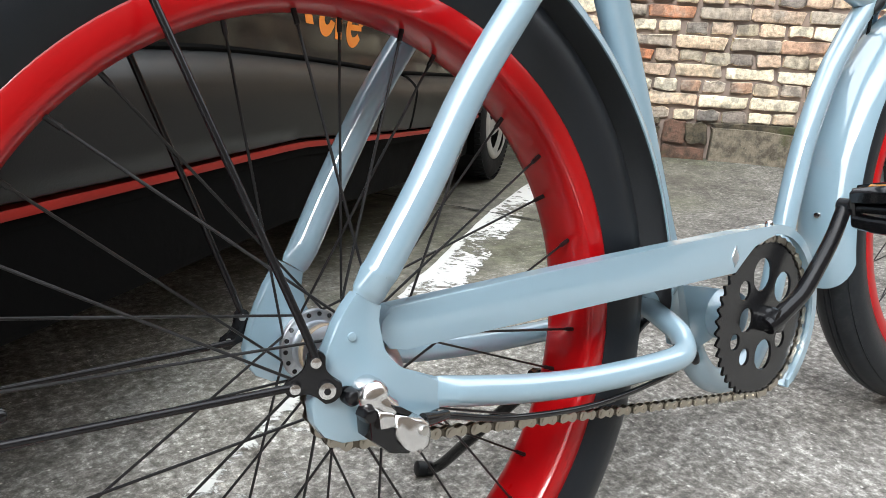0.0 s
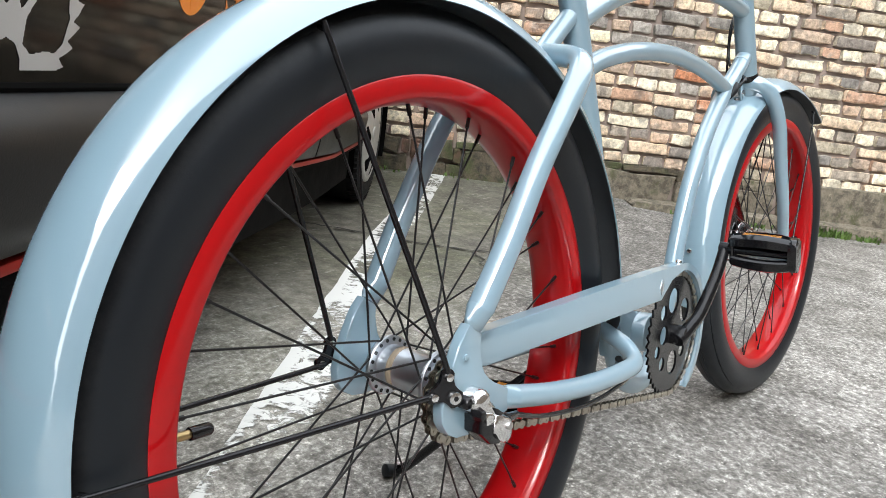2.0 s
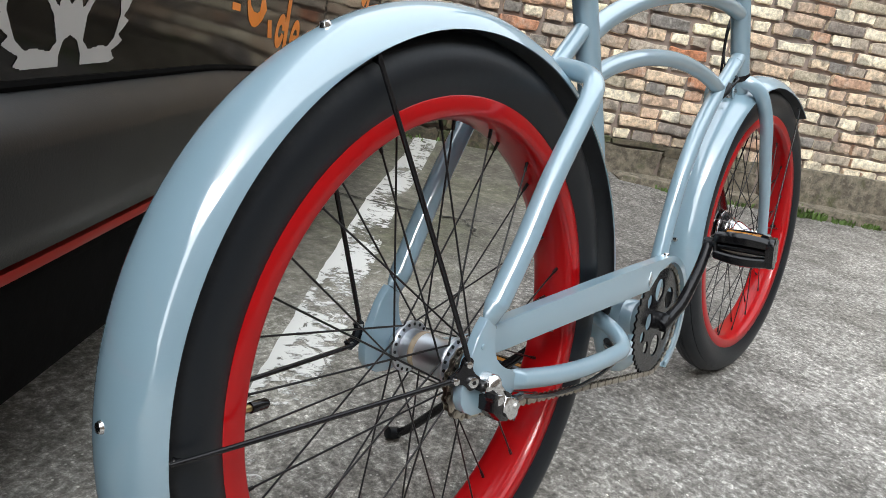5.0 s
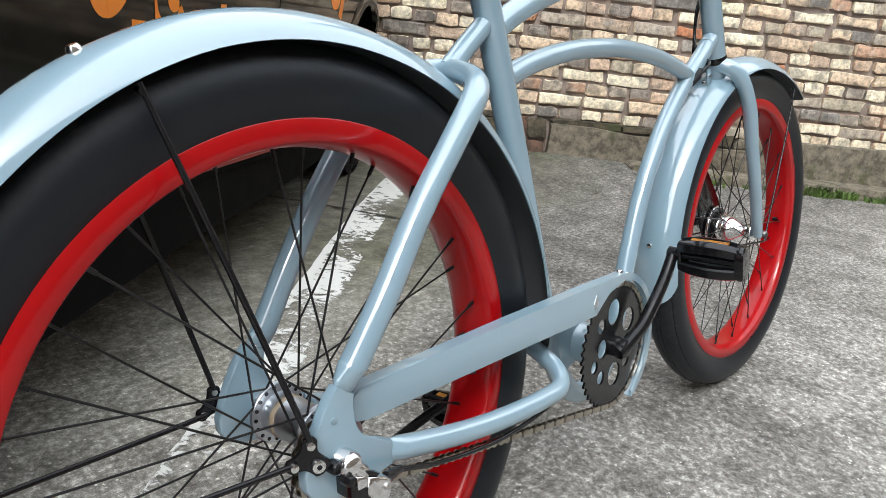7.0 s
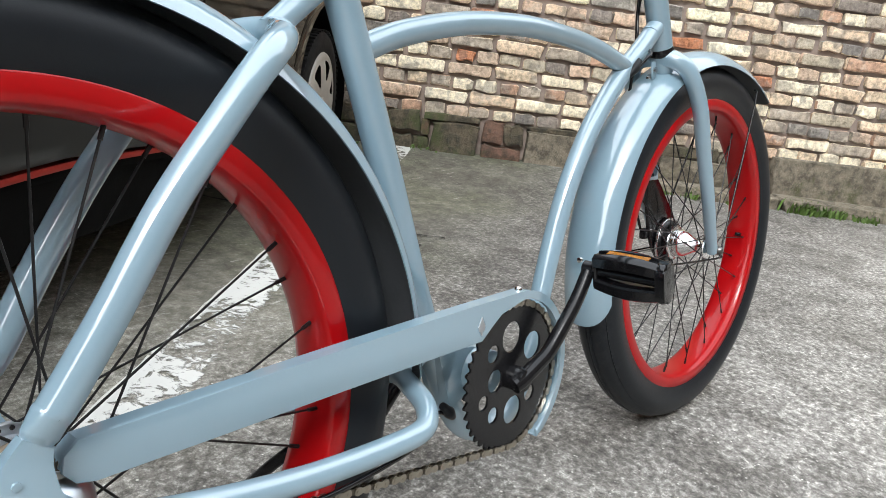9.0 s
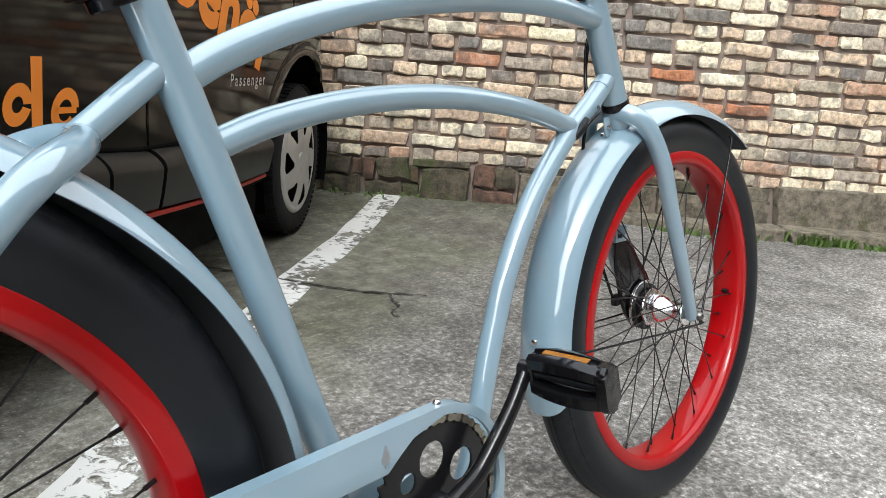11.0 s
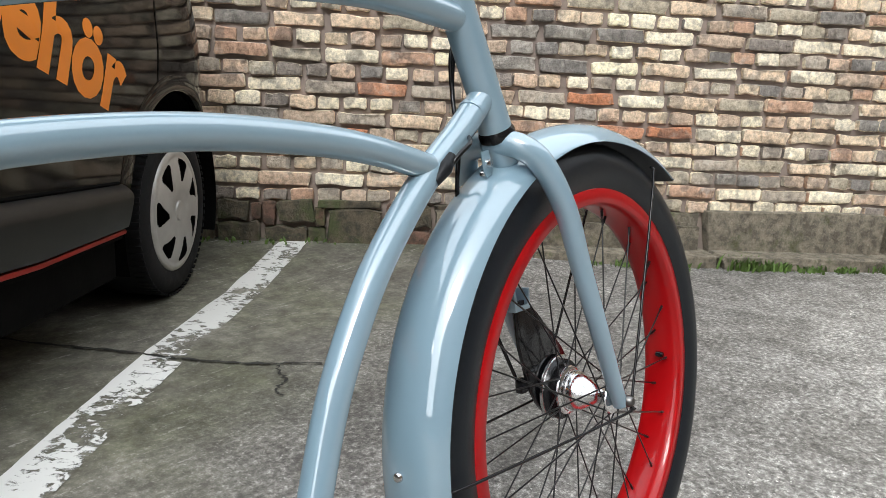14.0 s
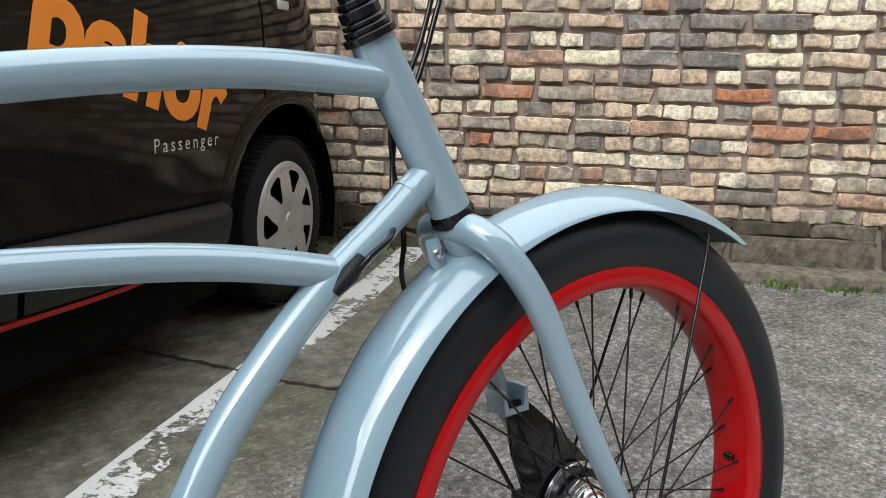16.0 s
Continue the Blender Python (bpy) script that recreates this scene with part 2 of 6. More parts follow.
    rub = n.new("ShaderNodeMixRGB")
    rub.inputs[0].default_value = 0.18
    l.new(bay.outputs[0], rub.inputs[1])
    l.new(grit.outputs[0], rub.inputs[2])
    # the bay begins beyond a line across the yard
    dot = n.new("ShaderNodeVectorMath")
    dot.operation = "DOT_PRODUCT"
    dot.inputs[1].default_value = (-0.30, 0.95, 0)
    l.new(geo.outputs["Position"], dot.inputs[0])
    add = n.new("ShaderNodeMath")
    add.operation = "MULTIPLY_ADD"
    wob = noise(2.2, 6)
    l.new(wob.outputs["Fac"], add.inputs[0])
    add.inputs[1].default_value = 0.55
    l.new(dot.outputs["Value"], add.inputs[2])
    side = n.new("ShaderNodeMapRange")
    side.inputs["From Min"].default_value, side.inputs["From Max"].default_value = 0.48, 0.90
    l.new(add.outputs[0], side.inputs["Value"])
    sepp = n.new("ShaderNodeSeparateXYZ")
    l.new(geo.outputs["Position"], sepp.inputs[0])
    inner = n.new("ShaderNodeMath")
    inner.operation = "MULTIPLY_ADD"
    inner.inputs[1].default_value = 0.9
    l.new(wob.outputs["Fac"], inner.inputs[0])
    l.new(sepp.outputs["X"], inner.inputs[2])
    innr = n.new("ShaderNodeMapRange")
    innr.inputs["From Min"].default_value, innr.inputs["From Max"].default_value = 0.45, 1.25
    innr.inputs["To Min"].default_value = 0.2
    l.new(inner.outputs[0], innr.inputs["Value"])
    bayf = n.new("ShaderNodeMath")
    bayf.operation = "MULTIPLY"
    l.new(side.outputs[0], bayf.inputs[0])
    l.new(innr.outputs[0], bayf.inputs[1])
    mix = n.new("ShaderNodeMixRGB")
    l.new(bayf.outputs[0], mix.inputs[0])
    l.new(grit.outputs[0], mix.inputs[1])
    l.new(rub.outputs[0], mix.inputs[2])
    blot = ramp(noise(1.1, 8, 0.65).outputs["Fac"], [(0.3, (0.62, 0.61, 0.585)), (0.62, (1.16, 1.16, 1.16))])
    mul = n.new("ShaderNodeMixRGB")
    mul.blend_type = "MULTIPLY"
    mul.inputs[0].default_value = 1
    l.new(mix.outputs[0], mul.inputs[1])
    l.new(blot.outputs[0], mul.inputs[2])
    # light painted into the colour: the yard brightens away from the bay
    light_y = n.new("ShaderNodeMath")
    light_y.operation = "MULTIPLY_ADD"
    light_y.inputs[1].default_value = 0.8
    l.new(wob.outputs["Fac"], light_y.inputs[0])
    l.new(sepp.outputs["Y"], light_y.inputs[2])
    light_y_ramp = n.new("ShaderNodeMapRange")
    light_y_ramp.inputs["From Min"].default_value, light_y_ramp.inputs["From Max"].default_value = 0.95, -0.15
    light_y_ramp.inputs["To Min"].default_value, light_y_ramp.inputs["To Max"].default_value = 0.88, 1.8
    l.new(light_y.outputs[0], light_y_ramp.inputs["Value"])
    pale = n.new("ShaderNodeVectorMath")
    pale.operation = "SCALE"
    # light painted in against the van's shade at the bay's open end
    light_open = n.new("ShaderNodeMapRange")
    light_open.inputs["From Min"].default_value, light_open.inputs["From Max"].default_value = 0.5, 2.1
    light_open.inputs["To Min"].default_value, light_open.inputs["To Max"].default_value = 1.95, 0.88
    l.new(inner.outputs[0], light_open.inputs["Value"])
    # painted brightness also rises along x
    light_x = n.new("ShaderNodeMapRange")
    light_x.inputs["From Min"].default_value, light_x.inputs["From Max"].default_value = 1.35, 2.15
    light_x.inputs["To Min"].default_value, light_x.inputs["To Max"].default_value = 0.82, 1.12
    l.new(inner.outputs[0], light_x.inputs["Value"])
    light_yx = n.new("ShaderNodeMath")
    light_yx.operation = "MULTIPLY"
    l.new(light_y_ramp.outputs[0], light_yx.inputs[0])
    l.new(light_x.outputs[0], light_yx.inputs[1])
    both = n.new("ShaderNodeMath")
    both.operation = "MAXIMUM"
    l.new(light_yx.outputs[0], both.inputs[0])
    l.new(light_open.outputs[0], both.inputs[1])
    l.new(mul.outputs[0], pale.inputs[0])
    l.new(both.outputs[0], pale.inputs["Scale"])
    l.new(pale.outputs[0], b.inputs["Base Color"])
    b.inputs["Roughness"].default_value = 0.85
    inv = n.new("ShaderNodeMath")
    inv.operation = "SUBTRACT"
    inv.inputs[0].default_value = 1.0
    l.new(side.outputs[0], inv.inputs[1])
    st = n.new("ShaderNodeMath")
    st.operation = "MULTIPLY_ADD"
    st.inputs[1].default_value, st.inputs[2].default_value = 0.6, 0.35
    l.new(inv.outputs[0], st.inputs[0])
    bp = n.new("ShaderNodeBump")
    bp.inputs["Distance"].default_value = 0.004
    l.new(st.outputs[0], bp.inputs["Strength"])
    l.new(coarse.outputs["Fac"], bp.inputs["Height"])
    l.new(bp.outputs[0], b.inputs["Normal"])
    return m


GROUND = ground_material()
WALL_ANGLE, WALL_D = radians(42.2), 3.37
WN = Vector((math.cos(WALL_ANGLE), math.sin(WALL_ANGLE), 0))
# wall frame: x runs along the wall to the right, y into it, z up
WALL_M = Matrix.Translation(WN * WALL_D) @ Matrix.Rotation(WALL_ANGLE - math.pi / 2, 4, "Z")


def soft_step(f):
    f = max(0.0, min(1.0, f))
    return f * f * (3 - 2 * f)


def ground_rise(x, y):
    """The ground's height at a place in the wall's frame: it climbs a little to the plinth."""
    return 0.055 * max(0.0, min(1.0, 1 + y / 0.75)) * (1 - soft_step((x - 1.0) / 0.9))


bm = bmesh.new()
gx = [-45, -20, -8, -4] + [-2.6 + 0.2 * k for k in range(27)] + [4, 8, 20, 45]
gy = [-60, -25, -10, -5, -2.5, -1.4, -0.9] + [-0.75 + 0.125 * k for k in range(7)] + [1, 5, 20, 60]
grid = [[bm.verts.new((x, y, ground_rise(x, y))) for y in gy] for x in gx]
for i in range(len(gx) - 1):
    for j in range(len(gy) - 1):
        bm.faces.new((grid[i][j], grid[i + 1][j], grid[i + 1][j + 1], grid[i][j + 1]))
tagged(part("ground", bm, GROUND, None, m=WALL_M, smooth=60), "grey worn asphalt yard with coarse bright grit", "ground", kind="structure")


def paint_material():
    m, n, l, b = nodes_of("worn_line_paint")
    geo = n.new("ShaderNodeNewGeometry")
    uv = n.new("ShaderNodeTexCoord")

    def math_node(op, a, b_=None, c=None):
        q = n.new("ShaderNodeMath")
        q.operation = op
        for i, v in enumerate((a, b_, c)):
            if v is None:
                continue
            if isinstance(v, (int, float)):
                q.inputs[i].default_value = v
            else:
                l.new(v, q.inputs[i])
        return q.outputs[0]

    def step(v, lo, hi, to0=0.0, to1=1.0):
        q = n.new("ShaderNodeMapRange")
        for key, val in (("From Min", lo), ("From Max", hi), ("To Min", to0), ("To Max", to1)):
            q.inputs[key].default_value = val
        l.new(v, q.inputs["Value"])
        return q.outputs[0]
    # flakes lie across the stripe; its one rim and its far end keep more paint
    mp = n.new("ShaderNodeMapping")
    mp.inputs["Scale"].default_value = (26, 34, 1)
    l.new(uv.outputs["Object"], mp.inputs["Vector"])
    n1 = n.new("ShaderNodeTexNoise")
    n1.inputs["Scale"].default_value, n1.inputs["Detail"].default_value, n1.inputs["Roughness"].default_value = 1.0, 8, 0.68
    n1.inputs["Distortion"].default_value = 0.9
    l.new(mp.outputs[0], n1.inputs["Vector"])
    n2 = n.new("ShaderNodeTexNoise")
    n2.inputs["Scale"].default_value, n2.inputs["Detail"].default_value = 4.2, 5
    l.new(geo.outputs["Position"], n2.inputs["Vector"])
    sx = n.new("ShaderNodeSeparateXYZ")
    l.new(uv.outputs["Object"], sx.inputs[0])
    keep = step(sx.outputs["X"], -0.052, -0.036, 0.14, 0.0)
    wear = step(sx.outputs["X"], 0.052, 0.068, 0.0, 0.10)
    far = step(sx.outputs["Y"], 1.95, 2.75, 0.0, 0.12)
    gone = step(sx.outputs["Y"], 0.15, 0.75, 0.17, 0.0)
    amount = math_node("MULTIPLY_ADD", n2.outputs["Fac"], 0.7, n1.outputs["Fac"])
    amount = math_node("SUBTRACT", math_node("ADD", math_node("ADD", amount, keep), far), wear)
    amount = math_node("SUBTRACT", amount, gone)
    amount = math_node("ADD", amount, math_node("MULTIPLY", step(sx.outputs["Y"], 0.35, 0.7), step(sx.outputs["Y"], 1.3, 1.8, 0.035, 0.0)))
    mr = n.new("ShaderNodeMapRange")
    mr.inputs["From Min"].default_value, mr.inputs["From Max"].default_value = 0.82, 0.90
    l.new(amount, mr.inputs["Value"])
    thin = math_node("MULTIPLY", mr.outputs[0], step(sx.outputs["Y"], 1.85, 2.55, 0.96, 0.74))
    b.inputs["Base Color"].default_value = (0.62, 0.62, 0.59, 1)
    b.inputs["Roughness"].default_value = 0.8
    tr = n.new("ShaderNodeBsdfTransparent")
    mx = n.new("ShaderNodeMixShader")
    l.new(thin, mx.inputs[0])
    l.new(tr.outputs[0], mx.inputs[1])
    l.new(b.outputs[0], mx.inputs[2])
    l.new(mx.outputs[0], n["Material Output"].inputs["Surface"])
    return m


LINE_A, LINE_M, LINE_B = Vector((-0.187, 0.205, 0)), Vector((1.43, 1.397, 0)), Vector((2.62, 2.165, 0))
d_line = LINE_M - LINE_A
LINE_F = Matrix.Translation(LINE_A + Vector((0, 0, 0.004))) @ Matrix.Rotation(math.atan2(d_line.y, d_line.x) - math.pi / 2, 4, "Z")
bm = bmesh.new()
N = 64
left, right = [], []
for k in range(N + 1):
    q = LINE_A.lerp(LINE_M, k / 46) if k <= 46 else LINE_M.lerp(LINE_B, (k - 46) / (N - 46))
    w = WALL_M.inverted() @ q
    p = LINE_F.inverted() @ (q + Vector((0, 0, 0.004 + ground_rise(w.x, w.y))))
    left.append(bm.verts.new((p.x - 0.064 + random.uniform(-0.003, 0.003), p.y, p.z)))
    right.append(bm.verts.new((p.x + 0.064 + random.uniform(-0.003, 0.003), p.y, p.z)))
for k in range(N):
    bm.faces.new((left[k], right[k], right[k + 1], left[k + 1]))
ob = part("parking_line", bm, paint_material(), None, smooth=0)
ob.matrix_local = LINE_F
tagged(ob, "worn white painted parking line on the ground", "road marking", kind="structure")

CRACK = plain("crack_dirt", (0.018, 0.017, 0.014), 0.95, 0, 0.4, 30)


def ribbon(name, pts, width, label, cat):
    bm = bmesh.new()
    path = spline([(x, y, 0.005) for x, y in pts], 8)
    prev = None
    for i, q in enumerate(path):
        t = path[min(i + 1, len(path) - 1)] - path[max(i - 1, 0)]
        nrm = Vector((-t.y, t.x, 0)).normalized()
        w = width * random.uniform(0.25, 1.3)
        j = random.uniform(-0.006, 0.006)
        a, b2 = bm.verts.new(q + nrm * (w + j)), bm.verts.new(q + nrm * (j - w))
        if prev:
            bm.faces.new((prev[0], prev[1], b2, a))
        prev = (a, b2)
    tagged(part(name, bm, CRACK, None, smooth=0), label, cat, kind="structure")


ribbon("ground_joint", [(1.66, 1.02), (1.55, 1.13), (1.45, 1.265), (1.40, 1.365), (1.33, 1.51), (1.25, 1.66), (1.02, 2.12)], 0.0075, "dark dirt-filled joint across the yard's concrete", "crack")
ribbon("ground_crack", [(1.565, 1.10), (1.535, 1.05), (1.51, 1.00), (1.46, 0.975), (1.44, 0.935)], 0.0045, "short dark branching crack in the asphalt", "crack")

ribbon("ground_joint", [(-0.60, 0.66), (-0.40, 0.51), (-0.29, 0.418), (-0.265, 0.385), (-0.249, 0.347), (-0.225, 0.285)], 0.006, "dark dirt-filled joint in the bay's concrete", "crack")

# ---- brick wall ----

def brick_material(name, stops):
    m, n, l, b = nodes_of(name)
    oi = n.new("ShaderNodeObjectInfo")
    geo = n.new("ShaderNodeNewGeometry")
    sm = n.new("ShaderNodeMath")
    l.new(oi.outputs["Random"], sm.inputs[0])
    l.new(geo.outputs["Random Per Island"], sm.inputs[1])
    fr = n.new("ShaderNodeMath")
    fr.operation = "FRACT"
    l.new(sm.outputs[0], fr.inputs[0])
    r = n.new("ShaderNodeValToRGB")
    r.color_ramp.interpolation = "CONSTANT"
    e = r.color_ramp.elements
    while len(e) < len(stops):
        e.new(0.5)
    for el, (pos, c) in zip(e, stops):
        el.position, el.color = pos, (*c, 1)
    l.new(fr.outputs[0], r.inputs[0])
    n1 = n.new("ShaderNodeTexNoise")
    n1.inputs["Scale"].default_value, n1.inputs["Detail"].default_value, n1.inputs["Roughness"].default_value = 40, 9, 0.72
    l.new(geo.outputs["Position"], n1.inputs["Vector"])
    g = n.new("ShaderNodeValToRGB")
    g.color_ramp.elements[0].position, g.color_ramp.elements[0].color = 0.34, (0.62, 0.60, 0.57, 1)
    g.color_ramp.elements[1].position, g.color_ramp.elements[1].color = 0.60, (1.62, 1.585, 1.53, 1)
    l.new(n1.outputs["Fac"], g.inputs[0])
    mu = n.new("ShaderNodeMixRGB")
    mu.blend_type = "MULTIPLY"
    mu.inputs[0].default_value = 0.85
    l.new(r.outputs[0], mu.inputs[1])
    l.new(g.outputs[0], mu.inputs[2])
    n2 = n.new("ShaderNodeTexNoise")
    n2.inputs["Scale"].default_value, n2.inputs["Detail"].default_value = 10.5, 9
    l.new(geo.outputs["Position"], n2.inputs["Vector"])
    sk = n.new("ShaderNodeMapRange")
    sk.inputs["From Min"].default_value, sk.inputs["From Max"].default_value = 0.54, 0.60
    sk.inputs["To Max"].default_value = 0.5
    l.new(n2.outputs["Fac"], sk.inputs["Value"])
    dk = n.new("ShaderNodeMixRGB")
    l.new(sk.outputs[0], dk.inputs[0])
    l.new(mu.outputs[0], dk.inputs[1])
    dk.inputs[2].default_value = (0.115, 0.105, 0.095, 1)
    n3 = n.new("ShaderNodeTexNoise")
    n3.inputs["Scale"].default_value, n3.inputs["Detail"].default_value, n3.inputs["Roughness"].default_value = 9, 8, 0.75
    l.new(geo.outputs["Position"], n3.inputs["Vector"])
    wr = n.new("ShaderNodeMapRange")
    wr.inputs["From Min"].default_value, wr.inputs["From Max"].default_value = 0.54, 0.66
    wr.inputs["To Max"].default_value = 0.4
    l.new(n3.outputs["Fac"], wr.inputs["Value"])
    lime = n.new("ShaderNodeMixRGB")
    l.new(wr.outputs[0], lime.inputs[0])
    l.new(dk.outputs[0], lime.inputs[1])
    lime.inputs[2].default_value = (0.60, 0.56, 0.48, 1)
    l.new(lime.outputs[0], b.inputs["Base Color"])
    b.inputs["Roughness"].default_value = 0.9
    bp = n.new("ShaderNodeBump")
    bp.inputs["Strength"].default_value, bp.inputs["Distance"].default_value = 1.0, 0.012
    l.new(n1.outputs["Fac"], bp.inputs["Height"])
    l.new(bp.outputs[0], b.inputs["Normal"])
    return m


BRICK = brick_material("old_brick", [(0.0, (0.56, 0.455, 0.335)), (0.12, (0.44, 0.34, 0.26)), (0.22, (0.66, 0.59, 0.455)), (0.33, (0.36, 0.31, 0.255)), (0.42, (0.50, 0.37, 0.275)),
                                    (0.51, (0.38, 0.335, 0.26)), (0.60, (0.58, 0.455, 0.335)), (0.72, (0.42, 0.27, 0.19)), (0.78, (0.19, 0.175, 0.16)), (0.825, (0.67, 0.605, 0.475)), (0.95, (0.21, 0.182, 0.16))])
ORANGE_BRICK = brick_material("orange_brick", [(0.0, (0.45, 0.195, 0.105)), (0.6, (0.43, 0.215, 0.13))])
CREAM_BRICK = brick_material("cream_brick", [(0.0, (0.74, 0.68, 0.50)), (0.5, (0.72, 0.665, 0.525))])
GREY_BRICK = brick_material("grey_brick", [(0.0, (0.21, 0.195, 0.18)), (0.4, (0.31, 0.285, 0.255)), (0.7, (0.24, 0.22, 0.195))])
MORTAR = plain("mortar", (0.265, 0.21, 0.178), 0.95, 0, 0.4, 14, 0.9, 70)


def stone_material(name, base, dark, moss, share_):
    """Weathered stone with dark stains and patches of moss."""
    m, n, l, b = nodes_of(name)
    geo = n.new("ShaderNodeNewGeometry")

    def patch(scale, lo, hi, top, detail=8):
        q = n.new("ShaderNodeTexNoise")
        q.inputs["Scale"].default_value, q.inputs["Detail"].default_value, q.inputs["Roughness"].default_value = scale, detail, 0.7
        l.new(geo.outputs["Position"], q.inputs["Vector"])
        r = n.new("ShaderNodeMapRange")
        r.inputs["From Min"].default_value, r.inputs["From Max"].default_value, r.inputs["To Max"].default_value = lo, hi, top
        l.new(q.outputs["Fac"], r.inputs["Value"])
        return r.outputs[0], q.outputs["Fac"]

    def over(under, colour, fac):
        q = n.new("ShaderNodeMixRGB")
        l.new(fac, q.inputs[0])
        if isinstance(under, tuple):
            q.inputs[1].default_value = (*under, 1)
        else:
            l.new(under, q.inputs[1])
        q.inputs[2].default_value = (*colour, 1)
        return q.outputs[0]
    f1, h1 = patch(21, 0.40, 0.60, 0.92, 10)
    c = over(base, dark, f1)
    f2, _ = patch(5.5, 0.64 - 0.3 * share_, 0.72 - 0.2 * share_, 0.85)
    c = over(c, moss, f2)
    f3, h3 = patch(60, 0.60, 0.70, 0.6)
    c = over(c, tuple(min(1, v * 1.8) for v in base), f3)
    l.new(c, b.inputs["Base Color"])
    b.inputs["Roughness"].default_value = 0.93
    bp = n.new("ShaderNodeBump")
    bp.inputs["Strength"].default_value, bp.inputs["Distance"].default_value = 1.0, 0.02
    l.new(h1, bp.inputs["Height"])
    l.new(bp.outputs[0], b.inputs["Normal"])
    return m


STONE = stone_material("plinth_stone", (0.245, 0.21, 0.158), (0.085, 0.074, 0.054), (0.085, 0.092, 0.04), 0.22)
MOSSY = stone_material("mossy_stone", (0.125, 0.102, 0.068), (0.04, 0.035, 0.025), (0.062, 0.078, 0.026), 0.5)
REDSTONE = stone_material("red_stone", (0.17, 0.095, 0.066), (0.06, 0.042, 0.03), (0.08, 0.085, 0.035), 0.3)

WX0, WX1 = -2.6, 5.2
wall = box((WX0 + WX1) / 2, 0.16, 1.60, WX1 - WX0, 0.30, 3.2)
wall_ob = part("wall_brick", wall, MORTAR, None, smooth=0)
wall_ob.matrix_local = WALL_M
tagged(wall_ob, "old yard wall of mixed cream, red and grey bricks with deep joints", "wall", kind="structure")


# ---- bicycle ----
# bicycle frame: x forward, y to its left, z up in the plane of the wheels; it leans on its kickstand
R_TYRE, BASE_L = 0.351, 1.213
bike = new("bicycle")
bike.matrix_local = pose(0, 0, 0, -8.53, 0, 0)
tagged(bike, "pale blue cruiser bicycle with red rims leaning on its kickstand", "bicycle")
FRONT = pose(BASE_L, -0.006, R_TYRE, 0, 0, -4.3)
REAR = pose(-0.002, -0.009, R_TYRE + 0.005, 0, 0, -1.5)


def bolt_into(bm, x, y, z, r=0.006, h=0.004):
    lathe_into(bm, [(r * 0.55, -h), (r * 0.95, -h * 0.8), (r, -h * 0.2), (r, h)], 14, False, Matrix.Translation((x, y, z)))
    return bm


def wheel(m, hub_bm, hub_mat, name, flange, spin):
    rim_prof = [(0.286, -0.0295), (0.2865, -0.027), (0.279, -0.025), (0.279, 0.025), (0.2865, 0.027), (0.286, 0.0295), (0.284, 0.031), (0.2662, 0.0312), (0.2645, 0.0300),
                (0.2612, 0.020), (0.2585, 0.0), (0.2612, -0.020), (0.2645, -0.0300), (0.2662, -0.0312), (0.284, -0.031)]
    rim = part(name, lathe(rim_prof, 128, True), RED, bike, "glossy red deep rim", m)
    half = [(0.2805, 0.026), (0.2850, 0.0300), (0.2885, 0.0318), (0.2950, 0.0352), (0.3040, 0.0380), (0.3140, 0.0390), (0.3235, 0.0372), (0.3320, 0.0334), (0.3368, 0.0304), (0.3356, 0.0290), (0.3364, 0.0276), (0.3410, 0.0260),
            (0.3456, 0.0200), (0.3488, 0.0120), (0.3495, 0.0060), (0.3480, 0.0048), (0.3480, 0.0032), (0.3505, 0.0020), (0.3510, 0.0)]
    out = half + [(r, -v) for r, v in half[-2::-1]]
    part("tyre", lathe(out, 128, True), TYRE, rim, "smooth black balloon tyre")
    part("hub", hub_bm, hub_mat, rim)
    # spokes: laced crossing each other
    sp_r, rim_r = flange[0], 0.2600
    count = 36
    nip = bmesh.new()
    meshes = {}
    for k in range(count):
        side = -1 if k % 2 else 1
        lead = 1 if (k // 2) % 2 else -1
        a_rim = 2 * math.pi * k / count + spin
        a_hub = a_rim + lead * radians(62)
        key = (side, lead)
        if key not in meshes:
            hubp = Vector((sp_r * math.cos(lead * radians(62)), side * flange[1] + flange[2], sp_r * math.sin(lead * radians(62))))
            rimp = Vector((rim_r, side * 0.009, 0))
            bm = tube([hubp, rimp], 0.00115, 8, 1, False)
            tube_into(bm, [hubp.lerp(rimp, 0.955), rimp], 0.0021, 8, 1, False)
            meshes[key] = finish(bm, "spoke", SPOKEM)
        share("spoke", meshes[key], rim, pose(0, 0, 0, 0, -math.degrees(a_rim), 0))
    return rim


def rear_hub():
    bm = bmesh.new()
    prof = [(0.008, -0.085), (0.017, -0.078), (0.026, -0.066), (0.028, -0.060), (0.028, -0.050), (0.022, -0.045), (0.0295, -0.043), (0.0307, -0.0405), (0.0307, -0.0385), (0.024, -0.037), (0.0218, -0.033),
            (0.0212, -0.026), (0.0212, 0.003), (0.0218, 0.004), (0.0218, 0.015), (0.0212, 0.016), (0.0212, 0.0252), (0.0218, 0.0265), (0.0298, 0.0273), (0.0308, 0.0285), (0.0308, 0.0312), (0.025, 0.033), (0.021, 0.040), (0.016, 0.047), (0.008, 0.05)]
    return lathe_into(bm, prof, 48)


